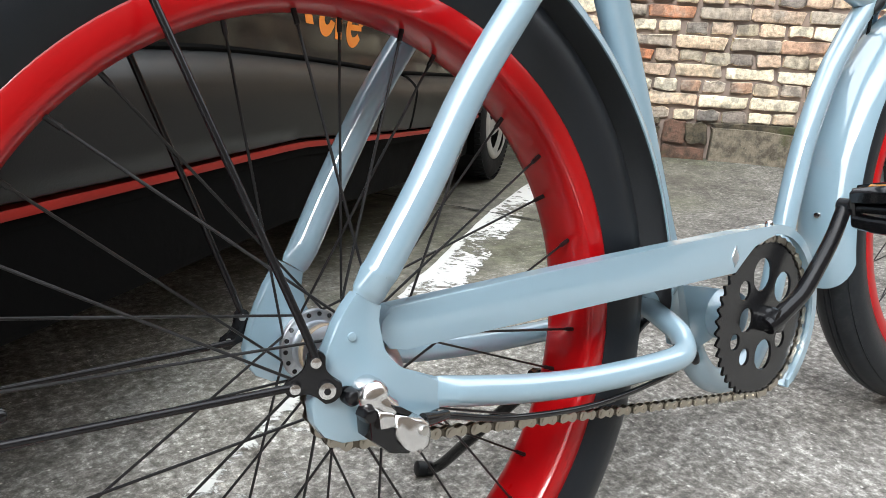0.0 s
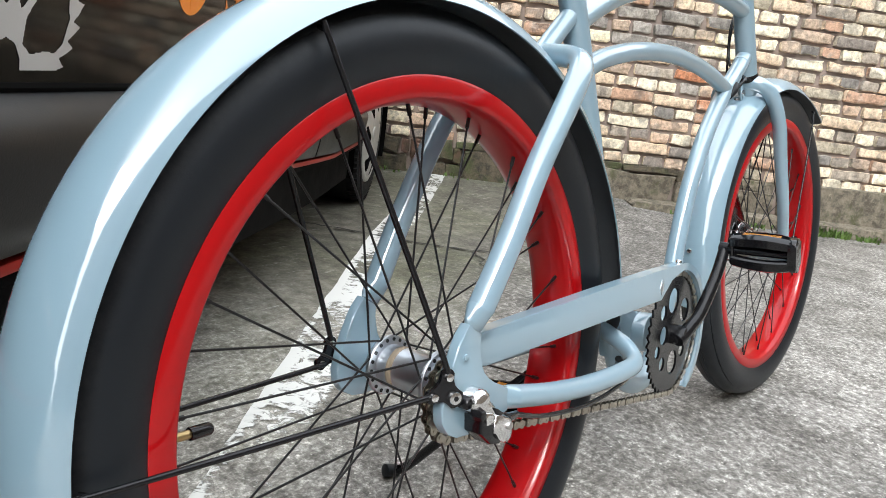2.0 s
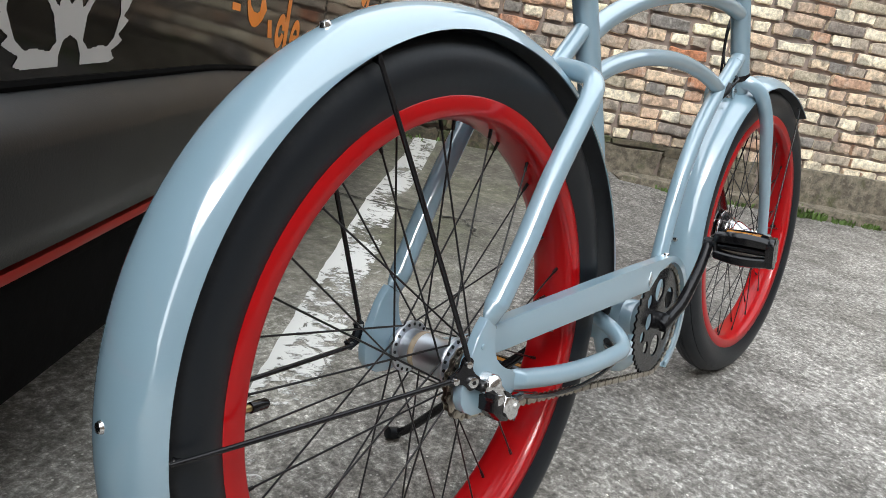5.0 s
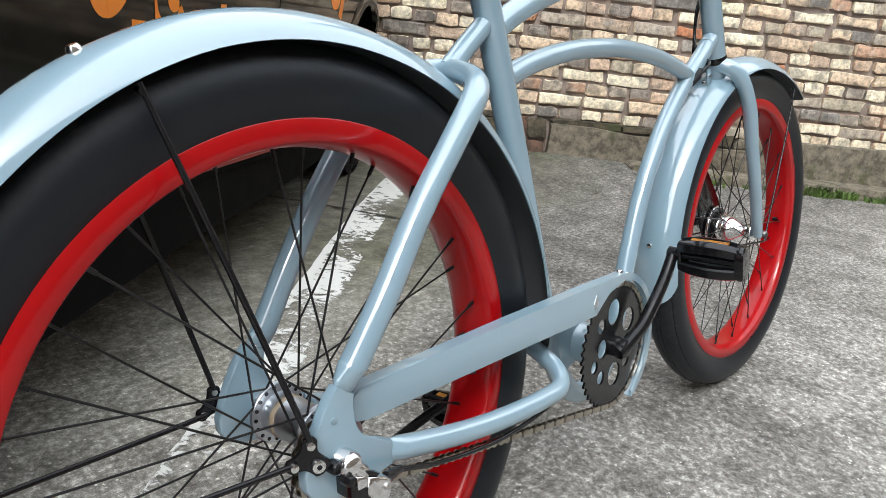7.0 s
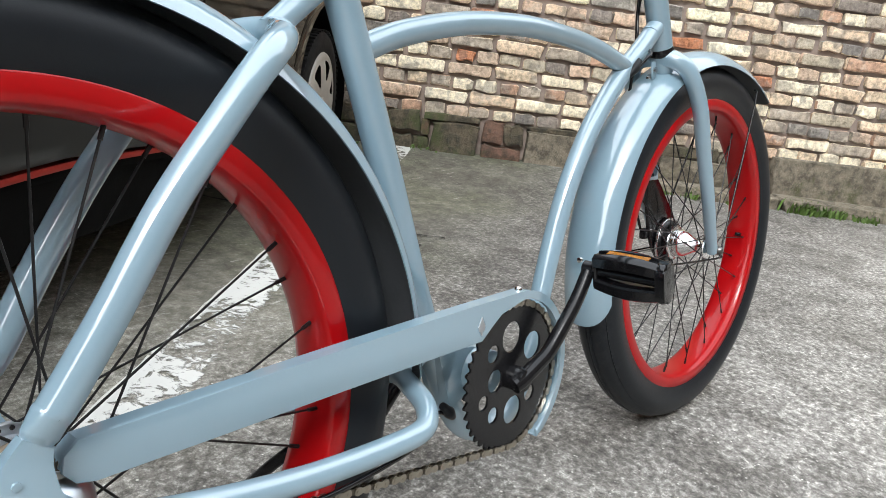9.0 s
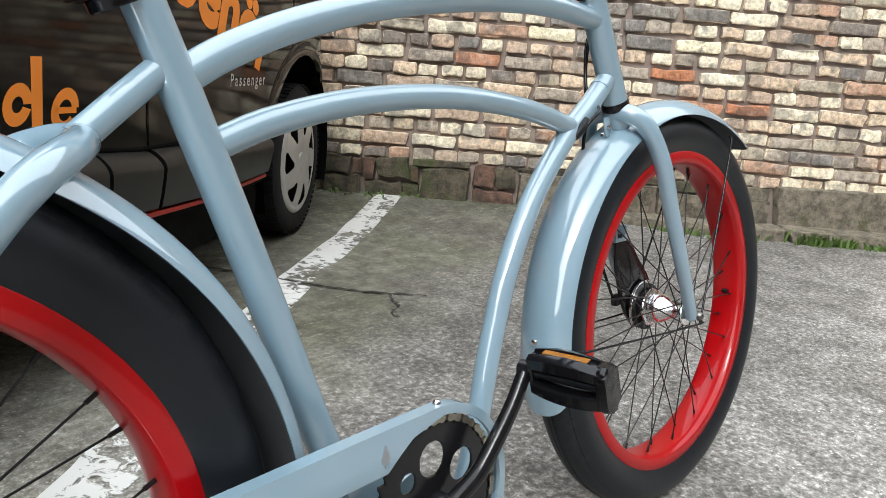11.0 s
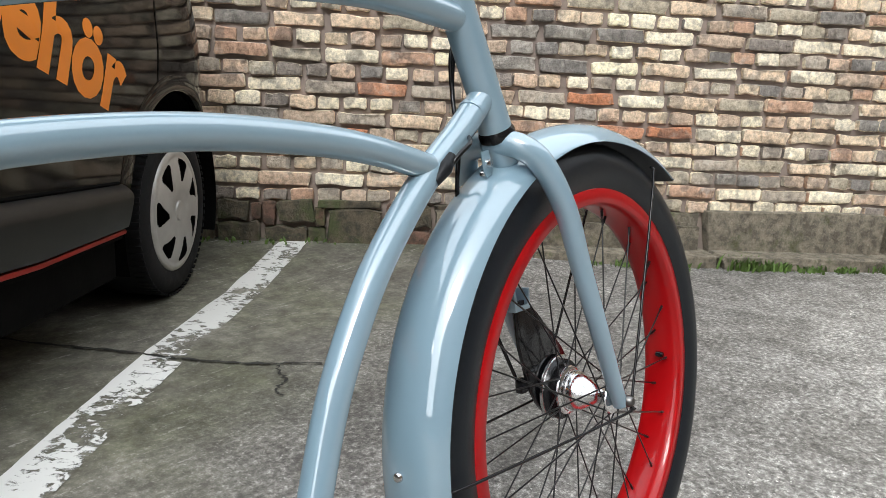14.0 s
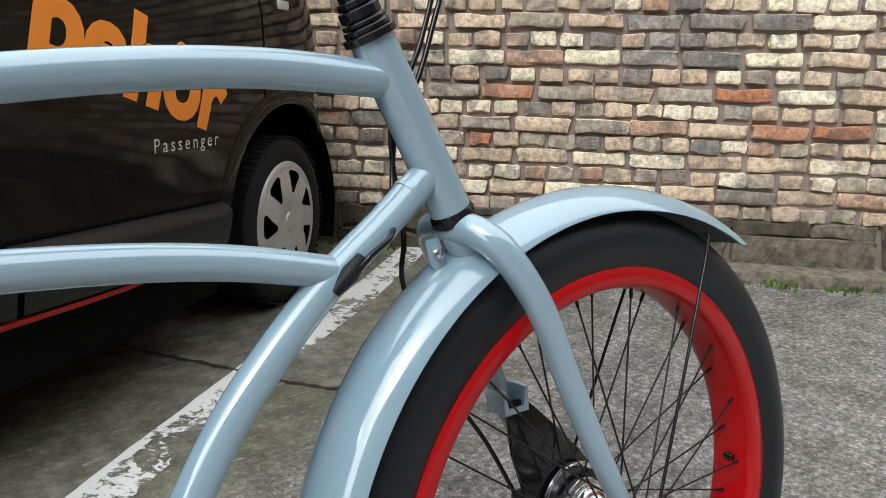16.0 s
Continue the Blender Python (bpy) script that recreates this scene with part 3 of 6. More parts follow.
rear_rim = wheel(REAR, rear_hub(), ALU, "rear_wheel", (0.0268, 0.0355, -0.006), 0.06)
band = lathe([(0.0218, 0.0055), (0.0221, 0.006), (0.0221, 0.013), (0.0218, 0.0135)], 40)
part("hub_band", band, TAN, rear_rim, "tan band round the hub shell")
hole = finish(lathe([(0.0020, -0.001), (0.0020, 0.001)], 8), "spoke_hole", BLACK)
for k in range(18):
    a = 2 * math.pi * k / 18
    for v in (-0.0435, 0.0273):
        share("spoke_hole", hole, rear_rim, Matrix.Translation((0.0268 * math.cos(a), v, 0.0268 * math.sin(a))))
# valve
va = radians(177.4)
er = Vector((math.cos(va), 0, math.sin(va)))
part("valve_stem", tube([er * 0.262, er * 0.236], 0.0036, 12, 1, False), BRASS, rear_rim, "brass valve stem")
part("valve_cap", tube([er * 0.238, er * 0.236, er * 0.222, er * 0.2195], lambda f: 0.0052 if f < 0.9 else 0.0035, 14, 1, False), BLACKPL, rear_rim, "black valve cap")


def front_hub():
    return lathe([(0.005, -0.062), (0.010, -0.060), (0.0105, -0.052), (0.008, -0.050), (0.008, -0.048), (0.0215, -0.0465), (0.0225, -0.0445), (0.0205, -0.0425), (0.013, -0.041), (0.0112, -0.036), (0.0105, -0.030), (0.0125, -0.022),
                  (0.0175, -0.012), (0.0235, -0.003), (0.0270, 0.004), (0.0280, 0.008), (0.0280, 0.012), (0.0265, 0.0125), (0.0265, 0.0145), (0.0295, 0.015), (0.0295, 0.019), (0.0335, 0.021), (0.0345, 0.0235), (0.030, 0.026), (0.028, 0.034), (0.01, 0.036)], 56)


front_rim = wheel(FRONT, front_hub(), CHROME, "front_wheel", (0.0215, 0.0335, -0.0105), 0.11)
part("brake_disc", lathe([(0.048, 0.036), (0.0485, 0.037), (0.0485, 0.041), (0.036, 0.044), (0.02, 0.046), (0.01, 0.046), (0.01, 0.036)], 48), CHROME, front_rim, "polished brake cover")
bm = lathe([(0.042, 0.030), (0.043, 0.031), (0.043, 0.0365), (0.02, 0.037), (0.02, 0.030)], 40)
part("cooling_disc", bm, BLACK, front_rim)
bm = bmesh.new()
lathe_into(bm, [(0.004, -0.006), (0.005, 0.0), (0.004, 0.006)], 10, False, Matrix.Translation((0.254, 0.0, -0.011)))
part("valve_stem", bm, BLACKPL, front_rim)


# frame tubes
def ftube(name, pts, rad, label="", n=7, segs=22):
    return part(name, tube(pts, rad, segs, n), BLUE, bike, label)


ftube("seat_tube", [(0.284, -0.005, 0.792), (0.318, -0.005, 0.700), (0.374, -0.005, 0.540), (0.426, -0.004, 0.390), (0.462, -0.004, 0.305), (0.486, -0.004, 0.246), (0.520, -0.004, 0.206), (0.565, -0.004, 0.190), (0.612, -0.004, 0.200), (0.645, -0.004, 0.235)], 0.0172)
ftube("upper_top_tube", [(0.308, -0.004, 0.727), (0.36, -0.004, 0.754), (0.433, -0.004, 0.782), (0.53, -0.004, 0.808), (0.64, -0.004, 0.827), (0.755, -0.004, 0.839), (0.86, -0.004, 0.842), (0.972, -0.004, 0.834)], 0.0152)
ftube("lower_top_tube", [(0.335, -0.004, 0.674), (0.40, -0.004, 0.695), (0.50, -0.004, 0.713), (0.62, -0.004, 0.720), (0.73, -0.004, 0.714), (0.82, -0.004, 0.701), (0.905, -0.004, 0.680)], 0.0138)
ftube("down_tube", [(1.003, -0.004, 0.752), (0.955, -0.004, 0.716), (0.897, -0.004, 0.676), (0.842, -0.004, 0.628), (0.793, -0.004, 0.575), (0.743, -0.004, 0.497), (0.709, -0.004, 0.415), (0.687, -0.004, 0.348), (0.670, -0.004, 0.290), (0.643, -0.004, 0.232)], 0.0152)
ftube("head_tube", [(0.9576, -0.004, 0.868), (0.99, -0.004, 0.7995), (1.029, -0.004, 0.717)], 0.0195, n=3, segs=28)
# weld beads
for c, d, r in (((0.978, -0.004, 0.8335), (1, 0, -0.10), 0.0155), ((0.998, -0.004, 0.749), (1, 0, 0.75), 0.0157)):
    dv = Vector(d).normalized()
    part("weld_bead", tube([Vector(c) - dv * 0.022, Vector(c) - dv * 0.019, Vector(c) - dv * 0.016], lambda f, r=r: r * (0.985 + 0.03 * (1 - abs(2 * f - 1))), 20, 1, False), BLUE, bike)
# bottom bracket: shell, web plate and gusset
part("bottom_bracket", lathe_into(bmesh.new(), [(0.018, -0.047), (0.029, -0.046), (0.030, -0.044), (0.030, 0.036), (0.029, 0.038), (0.018, 0.039)], 36, False, Matrix.Translation((0.512, 0, 0.293))), BLUE, bike)
part("bracket_web", plate([(0.436, 0.342), (0.520, 0.322), (0.512, 0.266), (0.462, 0.257)], -0.026, 0.014, 0.003), BLUE, bike)

# wishbone stays over the wheel
VR, VL = -0.098, 0.052


def crimp(bm, end, inner, length, thick):
    """Squeezes a tube's end flat across y, over a length taken from the end inwards."""
    end, axis = Vector(end), (Vector(inner) - Vector(end)).normalized()
    for q in bm.verts:
        u = (q.co - end).dot(axis)
        if abs(q.co.y - end.y) < 0.02 and u < length and (q.co - end).length < length + 0.02:
            f = max(0.0, u / length)
            q.co.y = end.y + (q.co.y - end.y) * (thick + (1 - thick) * f)
    return bm


stay = [(-0.0178, -0.0960, 0.4190), (-0.0140, -0.0962, 0.4250), (-0.0085, -0.0964, 0.4335), (-0.003, -0.0968, 0.440), (0.032, -0.100, 0.492), (0.074, -0.101, 0.557), (0.119, -0.101, 0.612), (0.146, -0.0995, 0.6425), (0.168, -0.092, 0.6605), (0.191, -0.072, 0.6710), (0.213, -0.042, 0.6780), (0.228, -0.007, 0.6825), (0.217, 0.022, 0.6815),
        (0.194, 0.042, 0.6720), (0.166, 0.052, 0.6510), (0.130, 0.0525, 0.615), (0.084, 0.050, 0.557), (0.042, 0.049, 0.492), (0.0115, 0.048, 0.440), (0.006, 0.0475, 0.4315), (0.001, 0.047, 0.4245), (-0.0035, 0.047, 0.4185)]
bm = tube(stay, lambda f: 0.0128 - 0.0018 * (1 - min(1.0, f / 0.03, (1 - f) / 0.03)), 20, 9)
crimp(bm, stay[0], stay[2], 0.020, 0.43)
crimp(bm, stay[-1], stay[-3], 0.020, 0.43)
part("seat_stay", bm, BLUE, bike, "looped seat stay over the rear wheel", smooth=28)
part("stay_link", tube([(0.226, -0.007, 0.6825), (0.260, -0.005, 0.7085), (0.302, -0.004, 0.7400)], 0.0122, 18, 3), BLUE, bike)
stay = [(0.0345, -0.0955, 0.3398), (0.042, -0.0957, 0.3384), (0.050, -0.096, 0.3366), (0.07, -0.097, 0.3318), (0.13, -0.099, 0.319), (0.20, -0.101, 0.3085), (0.285, -0.101, 0.301), (0.335, -0.097, 0.300), (0.360, -0.077, 0.309), (0.368, -0.05, 0.320), (0.375, -0.02, 0.326), (0.368, 0.01, 0.320),
        (0.360, 0.035, 0.309), (0.335, 0.05, 0.300), (0.285, 0.056, 0.299), (0.20, 0.058, 0.3045), (0.11, 0.058, 0.3165), (0.070, 0.052, 0.329), (0.056, 0.048, 0.335), (0.0465, 0.047, 0.3395)]
bm = tube(stay, 0.0118, 20, 6)
crimp(bm, stay[0], stay[2], 0.016, 0.46)
crimp(bm, stay[-1], stay[-2], 0.014, 0.46)
part("chain_stay", bm, BLUE, bike, "looped chain stay", smooth=28)
part("stay_bridge", tube([(0.374, -0.022, 0.326), (0.405, -0.016, 0.332), (0.44, -0.004, 0.338)], 0.0125, 16, 3), BLUE, bike)


def dropout(v, name, mirror=False):
    outline = [(-0.0270, 0.4255), (-0.0350, 0.4165), (-0.0425, 0.4080), (-0.0500, 0.3930), (-0.0575, 0.3760), (-0.0645, 0.358), (-0.0635, 0.345), (-0.057, 0.334), (-0.044, 0.326), (-0.026, 0.323), (-0.008, 0.3245), (0.010, 0.328), (0.036, 0.3275),
               (0.036, 0.3515), (0.024, 0.3545), (0.012, 0.3600), (0.002, 0.3670), (-0.0055, 0.3745), (-0.0100, 0.3830), (-0.0118, 0.392), (-0.0112, 0.402), (-0.0085, 0.4135)]
    if mirror:
        outline = [(x + 0.012, z) for x, z in outline]
    return part(name, plate(outline, v - 0.0055, v + 0.0055, 0.002), BLUE, bike)


right_drop = dropout(-0.0955, "dropout")
left_drop = dropout(0.047, "dropout", True)
part("dropout_bolt", bolt_into(bmesh.new(), -0.0328, -0.1014, 0.3972, 0.0030, 0.0012), BLUE, right_drop, "painted rivet")
part("dropout_slot", lathe_into(bmesh.new(), [(0.005, -0.001), (0.005, 0.001)], 14, False, Matrix.Translation((-0.040, -0.1018, 0.3605))), BLACK, right_drop)

# stay bracket: black three-armed plate with bolts, on either side
def lobed(lobes, waist=0.0035, steps=6):
    """An outline round circles (x, z, r), given anticlockwise, drawn in at the waists between them."""
    out = []
    n_ = len(lobes)
    for i in range(n_):
        p0, p1, p2 = [Vector(lobes[k % n_][:2]) for k in (i - 1, i, i + 1)]
        r = lobes[i][2]
        d0, d1 = (p1 - p0).normalized(), (p2 - p1).normalized()
        a0, a1 = math.atan2(-d0.x, d0.y), math.atan2(-d1.x, d1.y)
        while a1 < a0:
            a1 += 2 * math.pi
        for s in range(steps + 1):
            a = a0 + (a1 - a0) * s / steps
            out.append((p1.x + r * math.cos(a), p1.y + r * math.sin(a)))
        nrm = Vector((math.cos(a1), math.sin(a1)))
        r2 = lobes[(i + 1) % n_][2]
        for f in (0.3, 0.5, 0.7):
            q = p1.lerp(p2, f) + nrm * (r + (r2 - r) * f - waist * (1 - (2 * f - 1) ** 2) * 1.6)
            out.append((q.x, q.y))
    return out


for v, sgn in ((-0.1045, -1), (0.0560, 1)):
    pts = [(-0.0548, 0.3686), (-0.0606, 0.3878), (-0.0745, 0.3722)] if sgn < 0 else [(-0.040, 0.368), (-0.048, 0.382), (-0.061, 0.364)]
    lean_in = Matrix.Translation((pts[0][0], v, 0)) @ Matrix.Rotation(radians(22) * sgn, 4, "Z") @ Matrix.Translation((-pts[0][0], -v, 0)) if sgn < 0 else Matrix.Identity(4)
    br = part("stay_bracket", plate(lobed([(*pts[0], 0.0100), (*pts[1], 0.0068), (*pts[2], 0.0068)], 0.003), v - 0.002, v + 0.002, 0.0006), BLACK, bike, "black stay bracket", lean_in)
    for q in pts:
        part("bolt", bolt_into(bmesh.new(), q[0], v + sgn * 0.0035, q[1], 0.0058 if q is pts[0] else 0.0036, 0.003), CHROME, br, "steel bolt")
        if sgn < 0 and q is pts[0]:
            part("bolt_socket", lathe_into(bmesh.new(), [(0.0008, -0.0006), (0.0024, -0.0005), (0.0024, 0.001)], 6, False, Matrix.Translation((q[0], v - 0.0064, q[1]))), BLACK, br, "dark socket of the bolt")
        if sgn > 0:
            part("bolt_end", lathe_into(bmesh.new(), [(0.0012, -0.0012), (0.0028, -0.0008), (0.0030, 0.001)], 12, False, Matrix.Translation((q[0], v - 0.0028, q[1]))), STEEL, br)
    ve = -0.049 if sgn < 0 else 0.036
    up_ = tube([(pts[1][0], v - min(0, sgn) * 0.003, pts[1][1]), (pts[1][0] - 0.005, v * 0.97, pts[1][1] + 0.02), (-0.1365, ve + sgn * 0.002, 0.648), (-0.1420, ve * 0.98, 0.662), (-0.1430, ve * 0.84, 0.666)], lambda f: 0.0029 - 0.0009 * f, 12, 3)
    part("fender_stay", up_, BLACK, bike, "black fender stay")
    part("fender_stay", tube([(pts[2][0], v - min(0, sgn) * 0.008, pts[2][1]), (pts[2][0] - 0.02, v * 0.90, pts[2][1]), (-0.322, ve + sgn * 0.002, 0.3715), (-0.333, ve * 0.96, 0.3720), (-0.336, ve * 0.84, 0.3720)], lambda f: 0.0029 - 0.0013 * f, 12, 3), BLACK, bike, "black fender stay")


TIP_DEG = 6.0


def fender(m, a0, a1, radius, half, name, label, y0=0.0):
    """A rounded strip round a wheel from angle a0 to a1."""
    bm, inner = bmesh.new(), bmesh.new()
    n_, s_ = 70, 14
    rows_o, rows_i, rows_l = [], [], []
    for i in range(n_ + 1):
        f = i / n_
        a = radians(a0 + (a1 - a0) * f)
        rr = radius(f)
        h = half
        ro, ri, rl = [], [], []
        for j in range(s_ + 1):
            u = -1 + 2 * j / s_
            ang = u * radians(78)
            vy = h * math.sin(ang) / math.sin(radians(78))
            drop = 0.027 * (1 - math.cos(ang)) / (1 - math.cos(radians(78)))
            # both ends are cut round: the rims stop before the crown does
            cut = TIP_DEG * abs(u) ** 2.4
            a = radians(a0 + cut + (a1 - a0 - 2 * cut) * f)
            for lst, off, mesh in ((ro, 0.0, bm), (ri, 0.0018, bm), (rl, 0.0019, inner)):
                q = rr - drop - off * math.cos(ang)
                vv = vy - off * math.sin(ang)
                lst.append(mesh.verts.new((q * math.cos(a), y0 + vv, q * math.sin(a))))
        rows_o.append(ro)
        rows_i.append(ri)
        rows_l.append(rl)
    for i in range(n_):
        for j in range(s_):
            bm.faces.new((rows_o[i][j], rows_o[i][j + 1], rows_o[i + 1][j + 1], rows_o[i + 1][j]))
            inner.faces.new((rows_l[i][j], rows_l[i + 1][j], rows_l[i + 1][j + 1], rows_l[i][j + 1]))
        for j in (0, s_):
            bm.faces.new((rows_o[i][j], rows_o[i + 1][j], rows_i[i + 1][j], rows_i[i][j]))
    for i in (0, n_):
        for j in range(s_):
            bm.faces.new((rows_o[i][j], rows_o[i][j + 1], rows_i[i][j + 1], rows_i[i][j]))
    ob = part(name, bm, BLUE, bike, label, m, smooth=60)
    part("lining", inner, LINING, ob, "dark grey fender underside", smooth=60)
    return ob


def rear_radius(f):
    return 0.3745 + 0.019 * max(0.0, 1 - f / 0.42) ** 1.3 - 0.009 * max(0.0, (f - 0.55) / 0.45)


rear_fender = fender(REAR, -6, 191, rear_radius, 0.045, "rear_fender", "pale blue rounded rear fender")
front_fender = fender(FRONT, 46, 194.5, lambda f: 0.3735 + 0.014 * max(0.0, 1 - f / 0.22) ** 1.5 - 0.003 * max(0.0, (f - 0.55) / 0.45), 0.046, "front_fender", "pale blue rounded front fender")
for ob_, spots in ((rear_fender, ((116.0, 0.3735), (174.2, 0.3660))), (front_fender, ((176.5, 0.3710), (121.5, 0.3735)))):
    for ang, rr in spots:
        a = radians(ang)
        mm = Matrix.Translation((rr * math.cos(a), 0, rr * math.sin(a))) @ Matrix.Rotation(-a + math.pi / 2, 4, "Y") @ Matrix.Rotation(-math.pi / 2, 4, "X")
        bmx = lathe_into(bmesh.new(), [(0.002, -0.004), (0.0042, -0.0035), (0.0055, -0.001), (0.0058, 0.002)], 14, False, mm)
        part("bolt", bmx, CHROME, ob_, "chrome dome bolt")

# chain guard
CX, CZ = 0.516, 0.297
outline = [(0.0, 0.398), (0.010, 0.4065)] + [(0.25, 0.4080), (0.40, 0.4075)] + arc(CX, CZ, 0.109, 88, -62, 22) + arc(CX, CZ, 0.0985, -60, 92, 22) + [(0.478, 0.389), (0.460, 0.378), (0.444, 0.3625), (0.29, 0.3670), (0.020, 0.3725), (0.006, 0.3760), (-0.002, 0.386)]
gbm = plate(outline, -0.0865, -0.0815, 0.0022)
lip = [(-0.002, 0.388), (0.0, 0.398), (0.010, 0.4065), (0.25, 0.4080), (0.40, 0.4075)] + arc(CX, CZ, 0.109, 88, -62, 22)
plate_into(gbm, lip + [(x + (CX - x) * 0.018, z + (CZ - z) * 0.018) for x, z in lip[5:]][::-1] + [(0.40, 0.4055), (0.25, 0.4060), (0.011, 0.4045), (0.002, 0.397), (0.0, 0.388)], -0.0835, -0.070, 0.0)
guard = part("chain_guard", gbm, BLUE, bike, "pale blue flat chain guard")
part("guard_screw", lathe_into(bmesh.new(), [(0.0045, 0.0), (0.0045, 0.003), (0.003, 0.005), (0.001, 0.0055)], 12, False, Matrix.Translation((0.523, -0.077, 0.4045)) @ Matrix.Rotation(math.pi / 2, 4, "X")), CHROME, guard, "chrome screw")
# cut-out leaf emblem of the guard, as a plain shape
emb = [(0.4400 + (x - 0.4365) * 0.75, 0.3805 + (z - 0.384) * 0.72) for x, z in [(0.4365, 0.401), (0.4405, 0.392), (0.4445, 0.385), (0.4425, 0.378), (0.4385, 0.376), (0.4375, 0.370), (0.4355, 0.370), (0.4345, 0.376), (0.4305, 0.378), (0.4285, 0.385), (0.4325, 0.392)]]
part("emblem", plate(emb, -0.0875, -0.0860), ALU, guard, "small silver spade-shaped emblem")

# chainring with round holes: ring, arms between holes, teeth
def chainring():
    bm = bmesh.new()
    segs, rings_r = 90, [0.016, 0.024, 0.033, 0.041, 0.050, 0.060, 0.069, 0.078, 0.0855, 0.089]
    holes = [(-0.003, 0.052, 0.0195), (-0.034, 0.004, 0.0145), (0.004, -0.045, 0.0185), (0.042, 0.030, 0.0185)]
    holes += [(-0.039, 0.039, 0.0115), (-0.056, -0.017, 0.0095), (-0.036, -0.039, 0.0105), (0.040, -0.033, 0.0110), (0.050, -0.006, 0.0095)]
    n_ = 190
    step = 0.19 / n_
    keep = {}
    for i in range(n_):
        for j in range(n_):
            x, z = -0.095 + (i + 0.5) * step, -0.095 + (j + 0.5) * step
            r = math.hypot(x, z)
            a = math.atan2(z, x)
            tooth = 0.0895 + 0.0032 * math.cos(44 * a)
            if r > tooth or any(math.hypot(x - hx, z - hz) < hr for hx, hz, hr in holes):
                continue
            keep[(i, j)] = True
    vert = {}

    def vtx(i, j, s):
        if (i, j, s) not in vert:
            vert[(i, j, s)] = bm.verts.new((-0.095 + i * step, s * 0.0016, -0.095 + j * step))
        return vert[(i, j, s)]
    for (i, j) in keep:
        bm.faces.new((vtx(i, j, -1), vtx(i + 1, j, -1), vtx(i + 1, j + 1, -1), vtx(i, j + 1, -1)))
        bm.faces.new((vtx(i, j, 1), vtx(i, j + 1, 1), vtx(i + 1, j + 1, 1), vtx(i + 1, j, 1)))
        for di, dj, e in ((-1, 0, ((i, j), (i, j + 1))), (1, 0, ((i + 1, j), (i + 1, j + 1))), (0, -1, ((i, j), (i + 1, j))), (0, 1, ((i, j + 1), (i + 1, j + 1)))):
            if (i + di, j + dj) not in keep:
                (a0, b0), (a1, b1) = e
                bm.faces.new((vtx(a0, b0, -1), vtx(a1, b1, -1), vtx(a1, b1, 1), vtx(a0, b0, 1)))
    return bm


ring = part("chainring", chainring(), BLACK, bike, "black steel chainring with round holes", Matrix.Translation((CX, -0.0765, CZ)), smooth=30)


def crank(name, path, v0, v1):
    """A bent round crank arm from the axle to the pedal."""
    n_ = len(path) - 1
    pts_ = [(x, v0 + (v1 - v0) * min(1.0, 1.6 * k / n_), z) for k, (x, z) in enumerate(path)]
    arm = part(name, tube(pts_, lambda f: 0.0105 - 0.0020 * f, 18, 5), BLACK, bike, "black bent crank arm")
    end = path[-1]
    part("crank_boss", lathe_into(bmesh.new(), [(0.005, -0.009), (0.0092, -0.007), (0.0098, 0.006), (0.007, 0.008)], 20, False, Matrix.Translation((end[0], v1, end[1]))), BLACK, arm)
    part("crank_hub", lathe_into(bmesh.new(), [(0.006, -0.011), (0.013, -0.009), (0.015, 0.0), (0.015, 0.012)], 24, False, Matrix.Translation((CX, v0, CZ))), BLACK, arm)
    return arm


right_crank = crank("crank", [(0.503, 0.292), (0.516, 0.298), (0.535, 0.309), (0.560, 0.324), (0.588, 0.354), (0.614, 0.382), (0.633, 0.407), (0.640, 0.417)], -0.090, -0.106)
left_crank = crank("crank", [(0.521, 0.300), (0.508, 0.294), (0.489, 0.283), (0.464, 0.268), (0.436, 0.238), (0.408, 0.205), (0.400, 0.183), (0.393, 0.174)], 0.050, 0.066)


